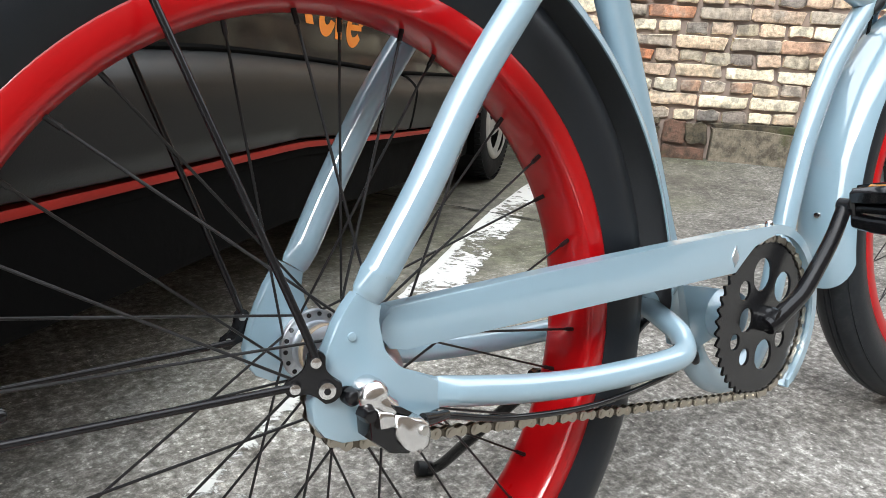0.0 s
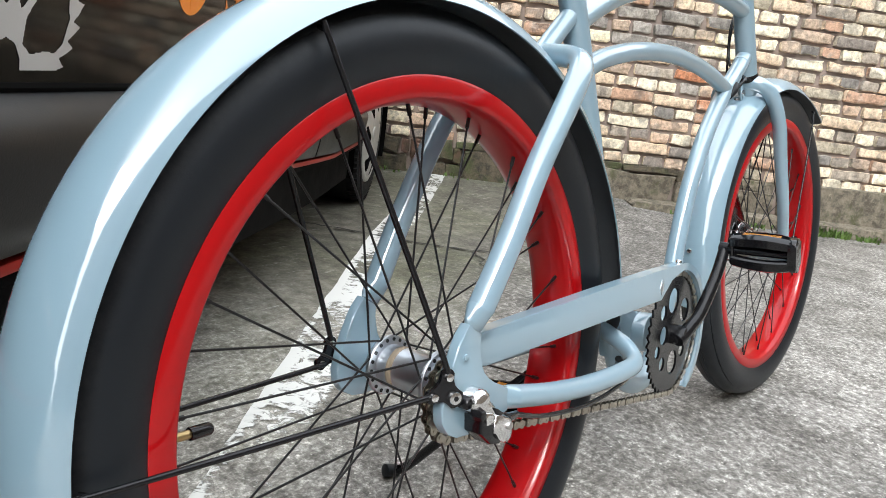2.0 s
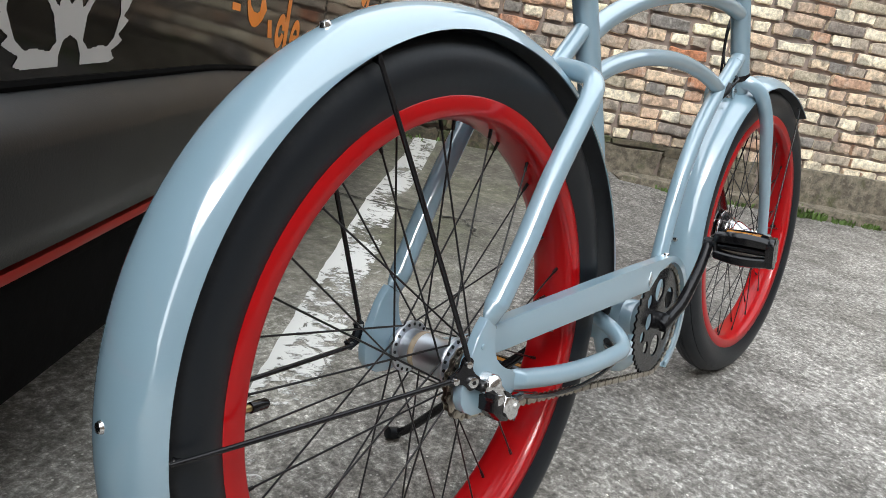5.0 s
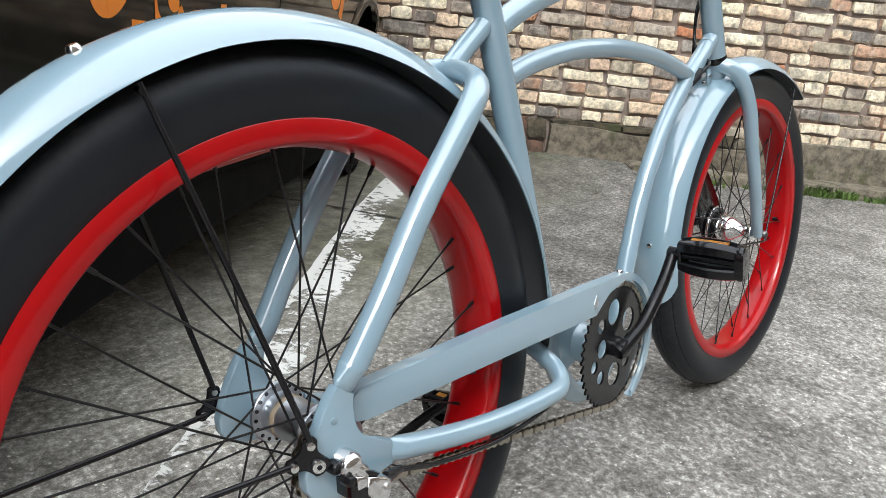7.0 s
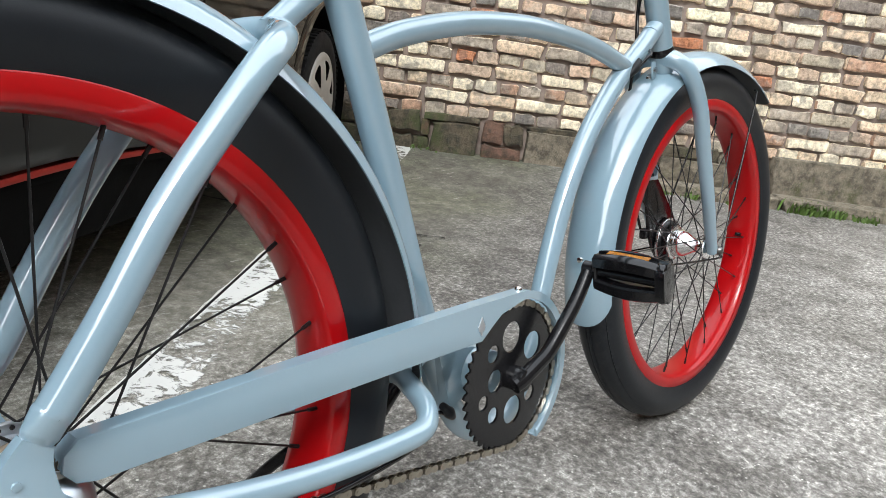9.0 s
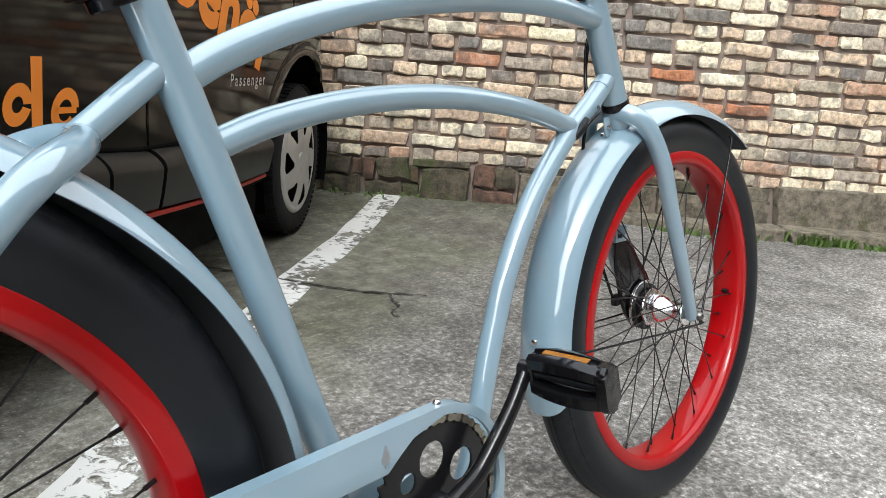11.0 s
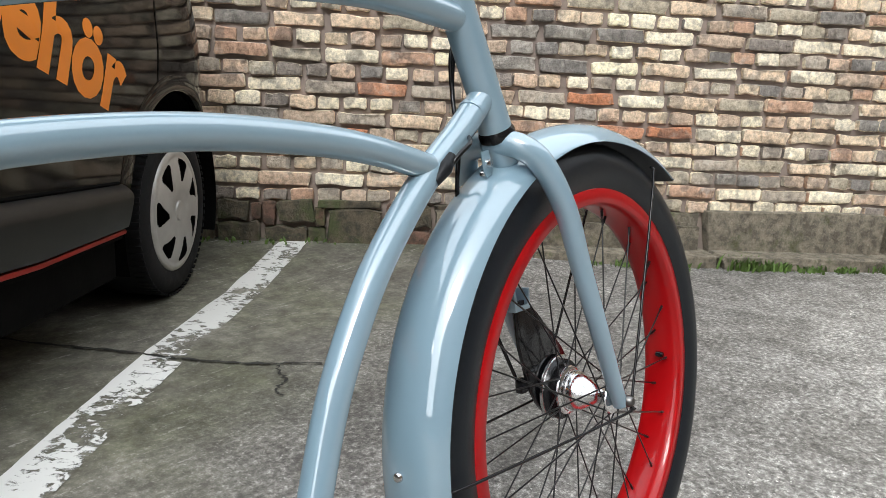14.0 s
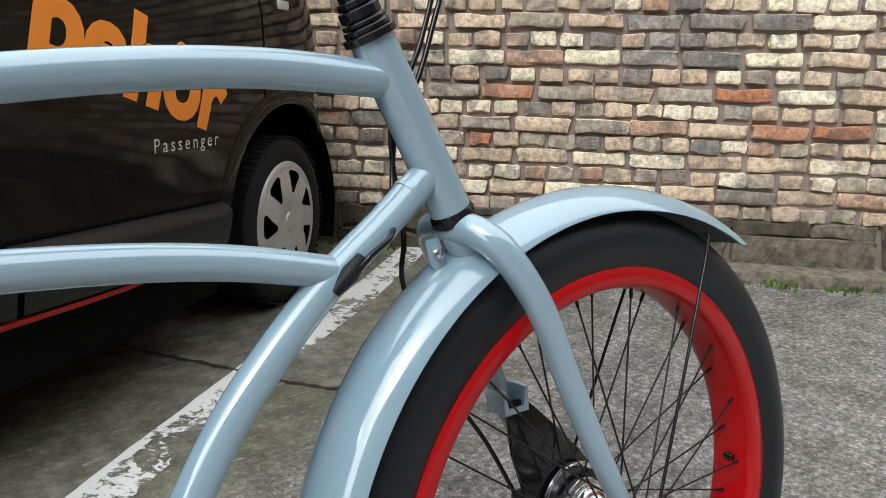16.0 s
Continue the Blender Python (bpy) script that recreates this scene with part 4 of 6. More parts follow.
def pedal(x, z, v, out, tilt, label):
    """A black block pedal with an amber reflector in either edge."""
    m = Matrix.Translation((x, v + out * 0.057, z)) @ pose(0, 0, 0, 0, tilt, 0) @ Matrix.Diagonal((0.73, 0.89, 0.95, 1))
    bm = bmesh.new()
    for sx_ in (-1, 1):
        rows_p = []
        for k in range(13):
            y = -0.050 + 0.100 * k / 12
            bow = 1 - (y / 0.05) ** 2
            x0, x1, hz = 0.010 + 0.004 * bow, 0.034 + 0.0065 * bow, 0.0135 + 0.0030 * bow
            pts_ = [(x0, -hz + 0.003), (x0 + 0.003, -hz), (x1 - 0.006, -hz), (x1 - 0.001, -hz + 0.005), (x1, -0.0060), (x1 - 0.0050, -0.0048), (x1 - 0.0050, 0.0048), (x1, 0.0060), (x1 - 0.001, hz - 0.005), (x1 - 0.006, hz), (x0 + 0.003, hz), (x0, hz - 0.003)]
            rows_p.append([bm.verts.new((sx_ * px, y, pz)) for px, pz in pts_])
        for r0, r1 in zip(rows_p, rows_p[1:]):
            for j in range(12):
                bm.faces.new((r0[j], r0[(j + 1) % 12], r1[(j + 1) % 12], r1[j]))
        bm.faces.new(rows_p[0])
        bm.faces.new(rows_p[-1])
    body = part("pedal", bm, BLACKPL, bike, label, m)
    cap_ = lobed([(0.026, 0.005, 0.010), (-0.026, 0.005, 0.010), (-0.026, -0.005, 0.010), (0.026, -0.005, 0.010)], 0.0)
    part("end_cap", plate(cap_, out * 0.0505 - 0.0070, out * 0.0505 + 0.0070, 0.0066), BLACKPL, body)
    part("end_cap", box(0, -out * 0.049, 0, 0.060, 0.008, 0.024, bevel=0.004), BLACKPL, body)
    part("dust_cap", lathe_into(bmesh.new(), [(0.004, -0.004), (0.0105, -0.003), (0.012, 0.0), (0.012, 0.006)], 20, False, Matrix.Translation((0, out * 0.054, 0)) @ (Matrix.Identity(4) if out < 0 else Matrix.Rotation(math.pi, 4, "Z"))), BLACKPL, body)
    part("pedal_axle", tube([(0, -out * 0.062, 0), (0, out * 0.05, 0)], 0.0095, 14, 1, False), BLACK, body)
    for s in (-1, 1):
        part("reflector", box(s * 0.0372, -0.001 * out, 0.0, 0.0022, 0.062, 0.0086, bevel=0.0006), AMBER, body, "amber pedal reflector")
    return body


pedal(0.640, 0.417, -0.106, -1, 76, "black block pedal with an amber reflector strip")
pedal(0.393, 0.174, 0.066, 1, 76, "black block pedal with an amber reflector strip")

# chain: links along the lower and upper run and round the sprockets
SPX, SPZ, SPR = -0.016, 0.350, 0.037
part("sprocket", lathe_into(bmesh.new(), [(0.012, -0.002), (0.033, -0.0016), (SPR, -0.0008), (SPR, 0.0008), (0.033, 0.0016), (0.012, 0.002)], 36, False, Matrix.Translation((SPX, -0.0765, SPZ))), STEEL, bike, "small rear sprocket")


def link_mesh(outer):
    bm = bmesh.new()
    gap = 0.0034 if outer else 0.0022
    shape = [(0.0063 + 0.0045 * math.cos(a), 0.0045 * math.sin(a)) for a in [radians(-110 + 220 * k / 8) for k in range(9)]]
    shape += [(0.0, 0.0026)] + [(-x, z) for x, z in [(0.0063 + 0.0045 * math.cos(a), 0.0045 * math.sin(a)) for a in [radians(110 - 220 * k / 8) for k in range(9)]]] + [(0.0, -0.0026)]
    for s in (-1, 1):
        plate_into(bm, shape, s * gap - 0.0005, s * gap + 0.0005)
    for x in (-0.00635, 0.00635):
        lathe_into(bm, [(0.0019, -gap - (0.0012 if outer else 0)), (0.0019, gap + (0.0012 if outer else 0))], 8, False, Matrix.Translation((x, 0, 0)))
    return finish(bm, "chain_link", CHAINM if outer else CHAIN_DARK)


chain = part("chain", box(SPX, -0.0765, SPZ - SPR, 0.004, 0.004, 0.004), CHAINM, bike, "greasy steel roller chain")
R1, R2 = SPR + 0.0025, 0.0925
p_low0, p_low1 = Vector((SPX, SPZ - R1)), Vector((CX, CZ - R2))
loop = []
LN = 0.0127
run = (p_low1 - p_low0).length
loop += [p_low0.lerp(p_low1, k / 40) for k in range(41)]
loop += [Vector(q) for q in arc(CX, CZ, R2, -88, 88, 50)]
loop += [Vector((CX, CZ + R2)).lerp(Vector((SPX, SPZ + R1)), k / 40) for k in range(1, 40)]
loop += [Vector(q) for q in arc(SPX, SPZ, R1, 90, 268, 20)]
cum, total = [0.0], 0.0
for a, b_ in zip(loop, loop[1:]):
    total += (b_ - a).length
    cum.append(total)


def along(s):
    s %= total
    for k in range(len(cum) - 1):
        if cum[k + 1] >= s:
            f = (s - cum[k]) / max(1e-9, cum[k + 1] - cum[k])
            return loop[k].lerp(loop[k + 1], f)
    return loop[-1]


links = [link_mesh(True), link_mesh(False)]
n_links = int(total / LN) // 2 * 2
for k in range(n_links):
    a, b_ = along(k * total / n_links), along((k + 1) * total / n_links)
    mid = (a + b_) / 2
    share("chain_link", links[k % 2], chain, Matrix.Translation((mid.x, -0.0765, mid.y)) @ Matrix.Rotation(-math.atan2(b_.y - a.y, b_.x - a.x), 4, "Y"))

# gear-cable housing on the axle end: chrome cap over a black body
bm = lathe_into(bmesh.new(), [(0.002, -0.0185), (0.006, -0.0178), (0.0092, -0.0158), (0.0112, -0.0125), (0.0119, -0.008), (0.0119, 0.0)], 32, False, Matrix.Translation((-0.0255, -0.101, 0.3575)))
tube_into(bm, [(-0.0235, -0.111, 0.3545), (-0.019, -0.112, 0.3495), (-0.014, -0.112, 0.345)], 0.0085, 20, 3)
case = part("gear_housing", bm, CHROME, bike, "chrome gear housing on the rear axle", smooth=60)
part("side_cover", plate([(-0.0155, 0.3455), (-0.006, 0.3410), (0.006, 0.3370), (0.0115, 0.3325), (0.0130, 0.3230), (0.0105, 0.3150), (0.003, 0.3115), (-0.0010, 0.3180), (-0.0080, 0.3235), (-0.0155, 0.3265)], -0.1235, -0.102, 0.004), CHROME, case, "polished cover of the gear housing", smooth=60)
part("lower_case", plate([(-0.0335, 0.3475), (-0.026, 0.3450), (-0.014, 0.3420), (-0.012, 0.3270), (-0.002, 0.3240), (0.003, 0.3170), (-0.005, 0.3130), (-0.019, 0.3175), (-0.0330, 0.3310)], -0.1205, -0.100, 0.003), BLACKPL, case, "black plastic lower case")
part("upper_case", plate([(-0.0275, 0.3500), (-0.017, 0.3470), (-0.011, 0.3435), (-0.013, 0.3345), (-0.0265, 0.3370)], -0.1215, -0.106, 0.003), CHROME, case, smooth=60)
part("cap_plate", plate([(-0.0165, 0.3515), (-0.009, 0.3480), (-0.001, 0.3420), (-0.005, 0.3405), (-0.0135, 0.3455)], -0.1215, -0.114, 0.001), BLACK, case, "dark slot of the gear housing")
part("axle_nut", lathe_into(bmesh.new(), [(0.002, -0.006), (0.0045, -0.0055), (0.0060, -0.003), (0.0060, 0.006)], 16, False, Matrix.Translation((-0.0385, -0.106, 0.3590))), BLACK, case)
part("case_screw", lathe_into(bmesh.new(), [(0.002, -0.006), (0.0045, -0.0055), (0.0055, -0.002), (0.0055, 0.006)], 6, False, Matrix.Translation((-0.0335, -0.117, 0.3490))), BLACK, case)
part("cover_screw", bolt_into(bmesh.new(), 0.0055, -0.1242, 0.3285, 0.0036, 0.0015), STEEL, case, "steel cover screw")
part("cable_boot", tube([(0.010, -0.117, 0.332), (0.022, -0.115, 0.330), (0.034, -0.112, 0.328)], lambda f: 0.0052 - 0.0018 * f, 12, 3), BLACKPL, case)
part("gear_cable", tube([(0.030, -0.113, 0.3285), (0.10, -0.108, 0.305), (0.20, -0.106, 0.288), (0.31, -0.098, 0.284), (0.37, -0.07, 0.275), (0.43, -0.03, 0.262), (0.468, -0.016, 0.245)], 0.0026, 10, 6), BLACKPL, bike, "black gear cable")
part("grommet", tube([(0.452, -0.022, 0.262), (0.464, -0.022, 0.250), (0.474, -0.020, 0.240)], lambda f: 0.008 - 0.003 * abs(2 * f - 1), 14, 4), RUBBER, bike, "black rubber cable grommet")

# kickstand
stand = part("kickstand", tube([(0.352, 0.040, 0.270), (0.328, 0.065, 0.243), (0.303, 0.115, 0.195), (0.290, 0.190, 0.122), (0.286, 0.245, 0.070), (0.281, 0.266, 0.055), (0.268, 0.276, 0.055)], 0.0075, 14, 5), BLACK, bike, "black kickstand propped on the ground")
part("rubber_foot", tube([(0.287, 0.270, 0.052), (0.280, 0.273, 0.052), (0.266, 0.277, 0.056), (0.262, 0.278, 0.057)], lambda f: 0.0105 if 0.1 < f < 0.9 else 0.008, 14, 2), RUBBER, stand)

# fork, headset, stem
def F(x, y, z):
    return FRONT @ Vector((x, y, z))


for s in (-1, 1):
    blade = [F(-0.183, 0.0, 0.352), F(-0.181, s * 0.016, 0.351), F(-0.174, s * 0.037, 0.346), F(-0.158, s * 0.055, 0.325), F(-0.128, s * 0.064, 0.270), F(-0.098, s * 0.064, 0.195), F(-0.062, s * 0.064 + 0.003 * (s > 0), 0.110), F(-0.020, s * 0.058 + 0.008 * (s > 0), 0.030), F(-0.002, s * 0.057 + 0.009 * (s > 0), -0.006)]
    bl = part("fork_blade", tube(blade, lambda f: 0.0150 - 0.0045 * max(0, f - 0.35) / 0.65, 20, 6), BLUE, bike)
    part("axle_nut", lathe_into(bmesh.new(), [(0.004, -s * 0.0), (0.0085, 0.0), (0.0085, s * 0.008), (0.006, s * 0.014), (0.003, s * 0.016)], 14, False, FRONT @ Matrix.Translation((0.002, s * 0.060 + 0.007 * (s > 0), -0.002))), DARK_STEEL, bl, "steel axle nut")
ax0, ax1 = Vector((1.0290, -0.004, 0.717)), Vector((0.9576, -0.004, 0.868))
axd = (ax1 - ax0).normalized()
part("fork_crown", tube([ax0 - axd * 0.006, ax0 - axd * 0.020, ax0 - axd * 0.036, ax0 - axd * 0.044], lambda f: 0.0190 if f < 0.8 else 0.0165, 24, 2), BLUE, bike)
part("lower_headset", tube([ax0 - axd * 0.010, ax0 - axd * 0.008, ax0 - axd * 0.001, ax0 + axd * 0.003], lambda f: 0.0215 if 0.1 < f < 0.9 else 0.0195, 26, 1, False), BLACK, bike, "black lower headset cup")
for o, r, h in ((0.000, 0.0235, 0.007), (0.007, 0.0205, 0.005), (0.013, 0.0195, 0.004), (0.018, 0.018, 0.009), (0.028, 0.016, 0.006)):
    part("headset_ring", tube([ax1 + axd * o, ax1 + axd * (o + 0.001), ax1 + axd * (o + h - 0.001), ax1 + axd * (o + h)], lambda f, r=r: r if 0.1 < f < 0.9 else r - 0.001, 26, 1, False), BLACK, bike, "black headset ring")
part("stem", tube([ax1 + axd * 0.0, ax1 + axd * 0.20], 0.0128, 20, 1, False), BLACK, bike, "black quill stem")
# fender tab under the crown
part("fender_tab", plate([(0.997, 0.694), (1.012, 0.696), (1.019, 0.676), (1.015, 0.667), (1.006, 0.665), (1.001, 0.672)], -0.0035, -0.0015, 0.0006), BLUE, front_fender, "small blue fender tab").matrix_parent_inverse = FRONT.inverted()
part("tab_screw", bolt_into(bmesh.new(), 1.009, -0.0055, 0.681, 0.0052, 0.0035), CHROME, front_fender, "chrome tab screw").matrix_parent_inverse = FRONT.inverted()
# front stays and brake
for s in (-1, 1):
    for end in ((0.158, 0.305), (-0.340, 0.004)):
        part("fender_stay", tube([F(0.004, s * 0.070, -0.010), F(0.012 if end[0] > 0 else -0.012, s * 0.069, 0.008 if end[0] > 0 else -0.016), F(end[0] * 0.9, s * 0.050, end[1] * 0.9), F(end[0], s * 0.040, end[1])], 0.0019, 10, 3), BLACK, bike, "thin black fender stay")
arm = part("brake_arm", plate([(-0.088, 0.142), (-0.060, 0.142), (-0.030, 0.112), (0.020, 0.058), (0.040, 0.030), (0.044, 0.0), (0.034, -0.022), (0.014, -0.036), (-0.008, -0.042), (-0.024, -0.036), (-0.036, -0.022), (-0.048, -0.010), (-0.066, 0.020), (-0.082, 0.080)], 0.0455, 0.0515, 0.0015), BLACKPL, bike, "black brake arm beside the fork blade", FRONT)
part("arm_clip", plate([(-0.094, 0.130), (-0.096, 0.158), (-0.091, 0.158), (-0.089, 0.136), (-0.066, 0.136), (-0.064, 0.158), (-0.059, 0.158), (-0.060, 0.130)], 0.040, 0.072, 0.001), BLUE, arm, "blue brake arm clip")
part("cable_anchor", box(-0.070, 0.055, 0.022, 0.016, 0.014, 0.022, bevel=0.005), BLACK, arm)
part("brake_cable", tube([F(-0.072, 0.062, 0.030), F(-0.105, 0.066, 0.10), F(-0.17, 0.06, 0.20), Vector((0.993, 0.030, 0.650)), Vector((0.995, 0.026, 0.698)), Vector((0.988, 0.024, 0.767)), Vector((0.992, 0.024, 0.805)), Vector((1.012, 0.024, 0.840)), Vector((1.034, 0.024, 0.880)), Vector((1.06, 0.02, 0.96)), Vector((1.07, 0.02, 1.06))], 0.0026, 10, 6), BLACK, bike, "black brake cable")
part("gear_cable_upper", tube([Vector((0.912, -0.022, 0.682)), Vector((0.924, -0.027, 0.694)), Vector((0.945, -0.025, 0.706)), Vector((0.972, 0.006, 0.722)), Vector((0.984, 0.021, 0.750)), Vector((0.996, 0.024, 0.800)), Vector((1.022, 0.022, 0.838)), Vector((1.044, 0.022, 0.885)), Vector((1.072, 0.02, 0.96)), Vector((1.085, 0.02, 1.06))], 0.0026, 10, 6), BLACK, bike, "black gear cable")
part("cable_port", tube([Vector((0.892, -0.0155, 0.667)), Vector((0.906, -0.0185, 0.680)), Vector((0.919, -0.0180, 0.692))], lambda f: 0.0082 - 0.003 * abs(2 * f - 1), 14, 4), RUBBER, bike, "black rubber cable port")

# seat post and clamp
sd = (Vector((0.262, -0.004, 0.792)) - Vector((0.30, -0.004, 0.700))).normalized()
st0 = Vector((0.262, -0.004, 0.792))
part("seat_post", tube([st0 - sd * 0.01, st0 + sd * 0.16], 0.0135, 20, 1, False), BLACK, bike, "black seat post")
clamp = part("seat_clamp", tube([st0 - sd * 0.014, st0 - sd * 0.013, st0 + sd * 0.007, st0 + sd * 0.008], lambda f: 0.0205 if 0.05 < f < 0.95 else 0.0195, 24, 1, False), BLACK, bike, "black seat clamp")
part("clamp_lug", box(0.241, -0.004, 0.788, 0.016, 0.026, 0.016, bevel=0.003), BLACK, clamp)
part("bolt", bolt_into(bmesh.new(), 0.2555, -0.0255, 0.7855, 0.0062, 0.004), CHROME, clamp, "chrome clamp bolt")


# ---- van ----
# van frame: x towards its nose, y from its near side inwards, z up
VAN_ANGLE, SIDE = radians(35.7), 0.475
VAN_BLACK = plain("van_black_paint", (0.0055, 0.005, 0.0046), 0.07, 0.0, 0.2, 4, coat=0.0, spec=0.21)
CLAD = plain("grey_cladding", (0.0056, 0.0062, 0.0068), 0.36, 0.0, 0.12, 9, 0.12, 400, spec=0.38)
VAN_RED = plain("red_sill_line", (0.30, 0.018, 0.012), 0.4, 0.0, 0.2, 12, spec=0.2)
UNDER = plain("underbody", (0.0032, 0.0032, 0.0032), 0.85, 0.0, 0.4, 12, 0.4, 60, spec=0.05)
TYRE_V = plain("van_tyre", (0.011, 0.011, 0.012), 0.8, 0.0, 0.35, 30, 0.5, 160, spec=0.2)
CAP_SILVER = plain("wheel_cover", (0.46, 0.45, 0.43), 0.40, 0.4, 0.22, 22)
ORANGE = plain("orange_film", (0.86, 0.25, 0.018), 0.45, 0.0, 0.1, 14)
SILVERF = plain("silver_film", (0.50, 0.49, 0.47), 0.4, 0.1, 0.1, 14)
van = new("van")
van.matrix_local = Matrix.Rotation(VAN_ANGLE, 4, "Z")
tagged(van, "parked black van with grey side cladding and orange lettering", "van")
AX_F, AX_R, AXZ, ARCH = 2.560, -0.47, 0.308, 0.425


def side_y(s, z):
    """How far the near side stands from the van's frame at height z."""
    prof = [(0.16, 0.16), (0.22, 0.075), (0.27, 0.04), (0.33, 0.015), (0.45, 0.004), (0.56, 0.006), (0.72, 0.0), (0.86, 0.002), (1.0, 0.018), (1.12, 0.045), (1.75, 0.20), (1.86, 0.30), (1.93, 0.50)]
    for (z0, y0), (z1, y1) in zip(prof, prof[1:]):
        if z <= z1 or z1 == 1.93:
            f = max(0.0, min(1.0, (z - z0) / (z1 - z0)))
            y = y0 + (y1 - y0) * f
            break
    nose = max(0.0, (s - 2.72) / 0.55)
    return SIDE + y + 0.42 * nose ** 2.2


def side_skin():
    bm = bmesh.new()
    ss = [-1.5 + 0.035 * k for k in range(137)]
    zs = [0.16, 0.22, 0.27, 0.30, 0.33, 0.37, 0.41, 0.45, 0.50, 0.56, 0.60, 0.64, 0.68, 0.72, 0.79, 0.86, 0.93, 1.0, 1.06, 1.12]
    grid = [[None] * len(zs) for _ in ss]
    for i, s in enumerate(ss):
        for j, z in enumerate(zs):
            x, zz = s, z
            for c in (AX_F, AX_R):
                r = math.hypot(s - c, z - AXZ)
                if abs(r - ARCH) < 0.030:
                    x, zz = c + (s - c) * ARCH / r, AXZ + (z - AXZ) * ARCH / r
            grid[i][j] = bm.verts.new((x, side_y(x, zz), zz))
    for i in range(len(ss) - 1):
        for j in range(len(zs) - 1):
            q = [grid[i][j], grid[i + 1][j], grid[i + 1][j + 1], grid[i][j + 1]]
            cx = sum(v.co.x for v in q) / 4
            cz = sum(v.co.z for v in q) / 4
            if any(math.hypot(cx - c, cz - AXZ) < ARCH - 0.004 for c in (AX_F, AX_R)):
                continue
            bm.faces.new(q)
    return bm


part("side_panel", side_skin(), VAN_BLACK, van, "glossy black side panel", smooth=50)
# the rest of the shell: nose, roof, far side, tail, floor
bm = bmesh.new()
sec = [(1.12, 1.12), (1.75, 1.75), (1.86, 1.86), (1.93, 1.93)]
ss = [-1.5, 0.0, 1.2, 2.2, 2.6, 2.9, 3.1, 3.26]
rows_ = []
for s in ss:
    hood = max(0.0, s - 2.25)
    ring_ = []
    for z, _ in sec:
        zz = min(z, 1.93 - 0.95 * hood) if hood else z
        zz = max(zz, 1.125)
        ring_.append((s, side_y(s, min(z, 1.86)) if zz > 1.13 else side_y(s, 1.12) + 0.002 * z, zz))
    ring_ += [(s, 2.30, max(1.126, min(1.93, 1.93 - 0.95 * hood))), (s, 2.30, 0.2), (s, SIDE + 0.30, 0.2)]
    rows_.append([bm.verts.new(p) for p in ring_])
for a, b_ in zip(rows_, rows_[1:]):
    for k in range(len(a) - 1):
        bm.faces.new((a[k], a[k + 1], b_[k + 1], b_[k]))
bm.faces.new(rows_[0])
bm.faces.new(rows_[-1])
part("body_shell", bm, VAN_BLACK, van, smooth=30)
part("underbody", box(0.9, 1.50, 0.21, 4.4, 1.50, 0.11), UNDER, van, "dark underbody")
nose_bm = bmesh.new()
nose_rows = []
for z in (0.22, 0.45, 0.7, 0.95, 1.12):
    nose_rows.append([nose_bm.verts.new((3.26 + 0.08 * math.sin(math.pi * k / 10), side_y(3.26, z) + (2.30 - side_y(3.26, z)) * k / 10, z)) for k in range(11)])
for a, b_ in zip(nose_rows, nose_rows[1:]):
    for k in range(10):
        nose_bm.faces.new((a[k], a[k + 1], b_[k + 1], b_[k]))
part("nose", nose_bm, VAN_BLACK, van)


def line_at(s):
    """Height of the red line along the sill: level at either end, with a fall between."""
    if s < 0.0:
        return 0.427 - 0.0229 * (s + 1.45)
    return 0.394 - 0.010 * min(s, 1.2) - 0.064 * max(0.0, min(1.0, (s - 0.75) / 0.9))


def top_at(s):
    """Height of the cladding's upper rim."""
    return 0.568 - 0.02 * s - 0.065 * max(0.0, s - 0.5) ** 1.3 if s < 1.34 else 0.4935 - 0.050 * (s - 1.34)


def clad_panel(s0, s1, name, slant=0.0):
    """A cladding board with a rounded, turned-in top lip."""
    bm = bmesh.new()
    n_ = max(4, int((s1 - s0) / 0.06))
    rows_c = []
    for i in range(n_ + 1):
        f = i / n_
        s = s0 + (s1 - s0) * f
        top, bot = top_at(s), line_at(s) + 0.011
        lst = []
        for g_, out in ((0.0, 0.0), (0.0, 0.026), (0.03, 0.034), (0.25, 0.038), (0.55, 0.041), (0.70, 0.0415), (0.76, 0.0400), (0.83, 0.0345), (0.90, 0.0245), (0.96, 0.0125), (1.0, 0.0)):
            z = bot + (top - bot) * g_
            ss_ = s + slant * (z - bot) * (1 if i == n_ else 0)
            lst.append(bm.verts.new((ss_, side_y(s, z) - out, z)))
        rows_c.append(lst)
    for a, b_ in zip(rows_c, rows_c[1:]):
        for k in range(len(a) - 1):
            bm.faces.new((a[k], a[k + 1], b_[k + 1], b_[k]))
    for r_ in (rows_c[0], rows_c[-1]):
        bm.faces.new(r_)
    return part(name, bm, CLAD, van, "grey plastic side cladding", smooth=50)


clad_panel(-1.45, 1.108, "side_cladding")
clad_panel(1.122, 1.335, "pillar_cladding")
clad_panel(1.352, 2.105, "door_cladding", 0.12)


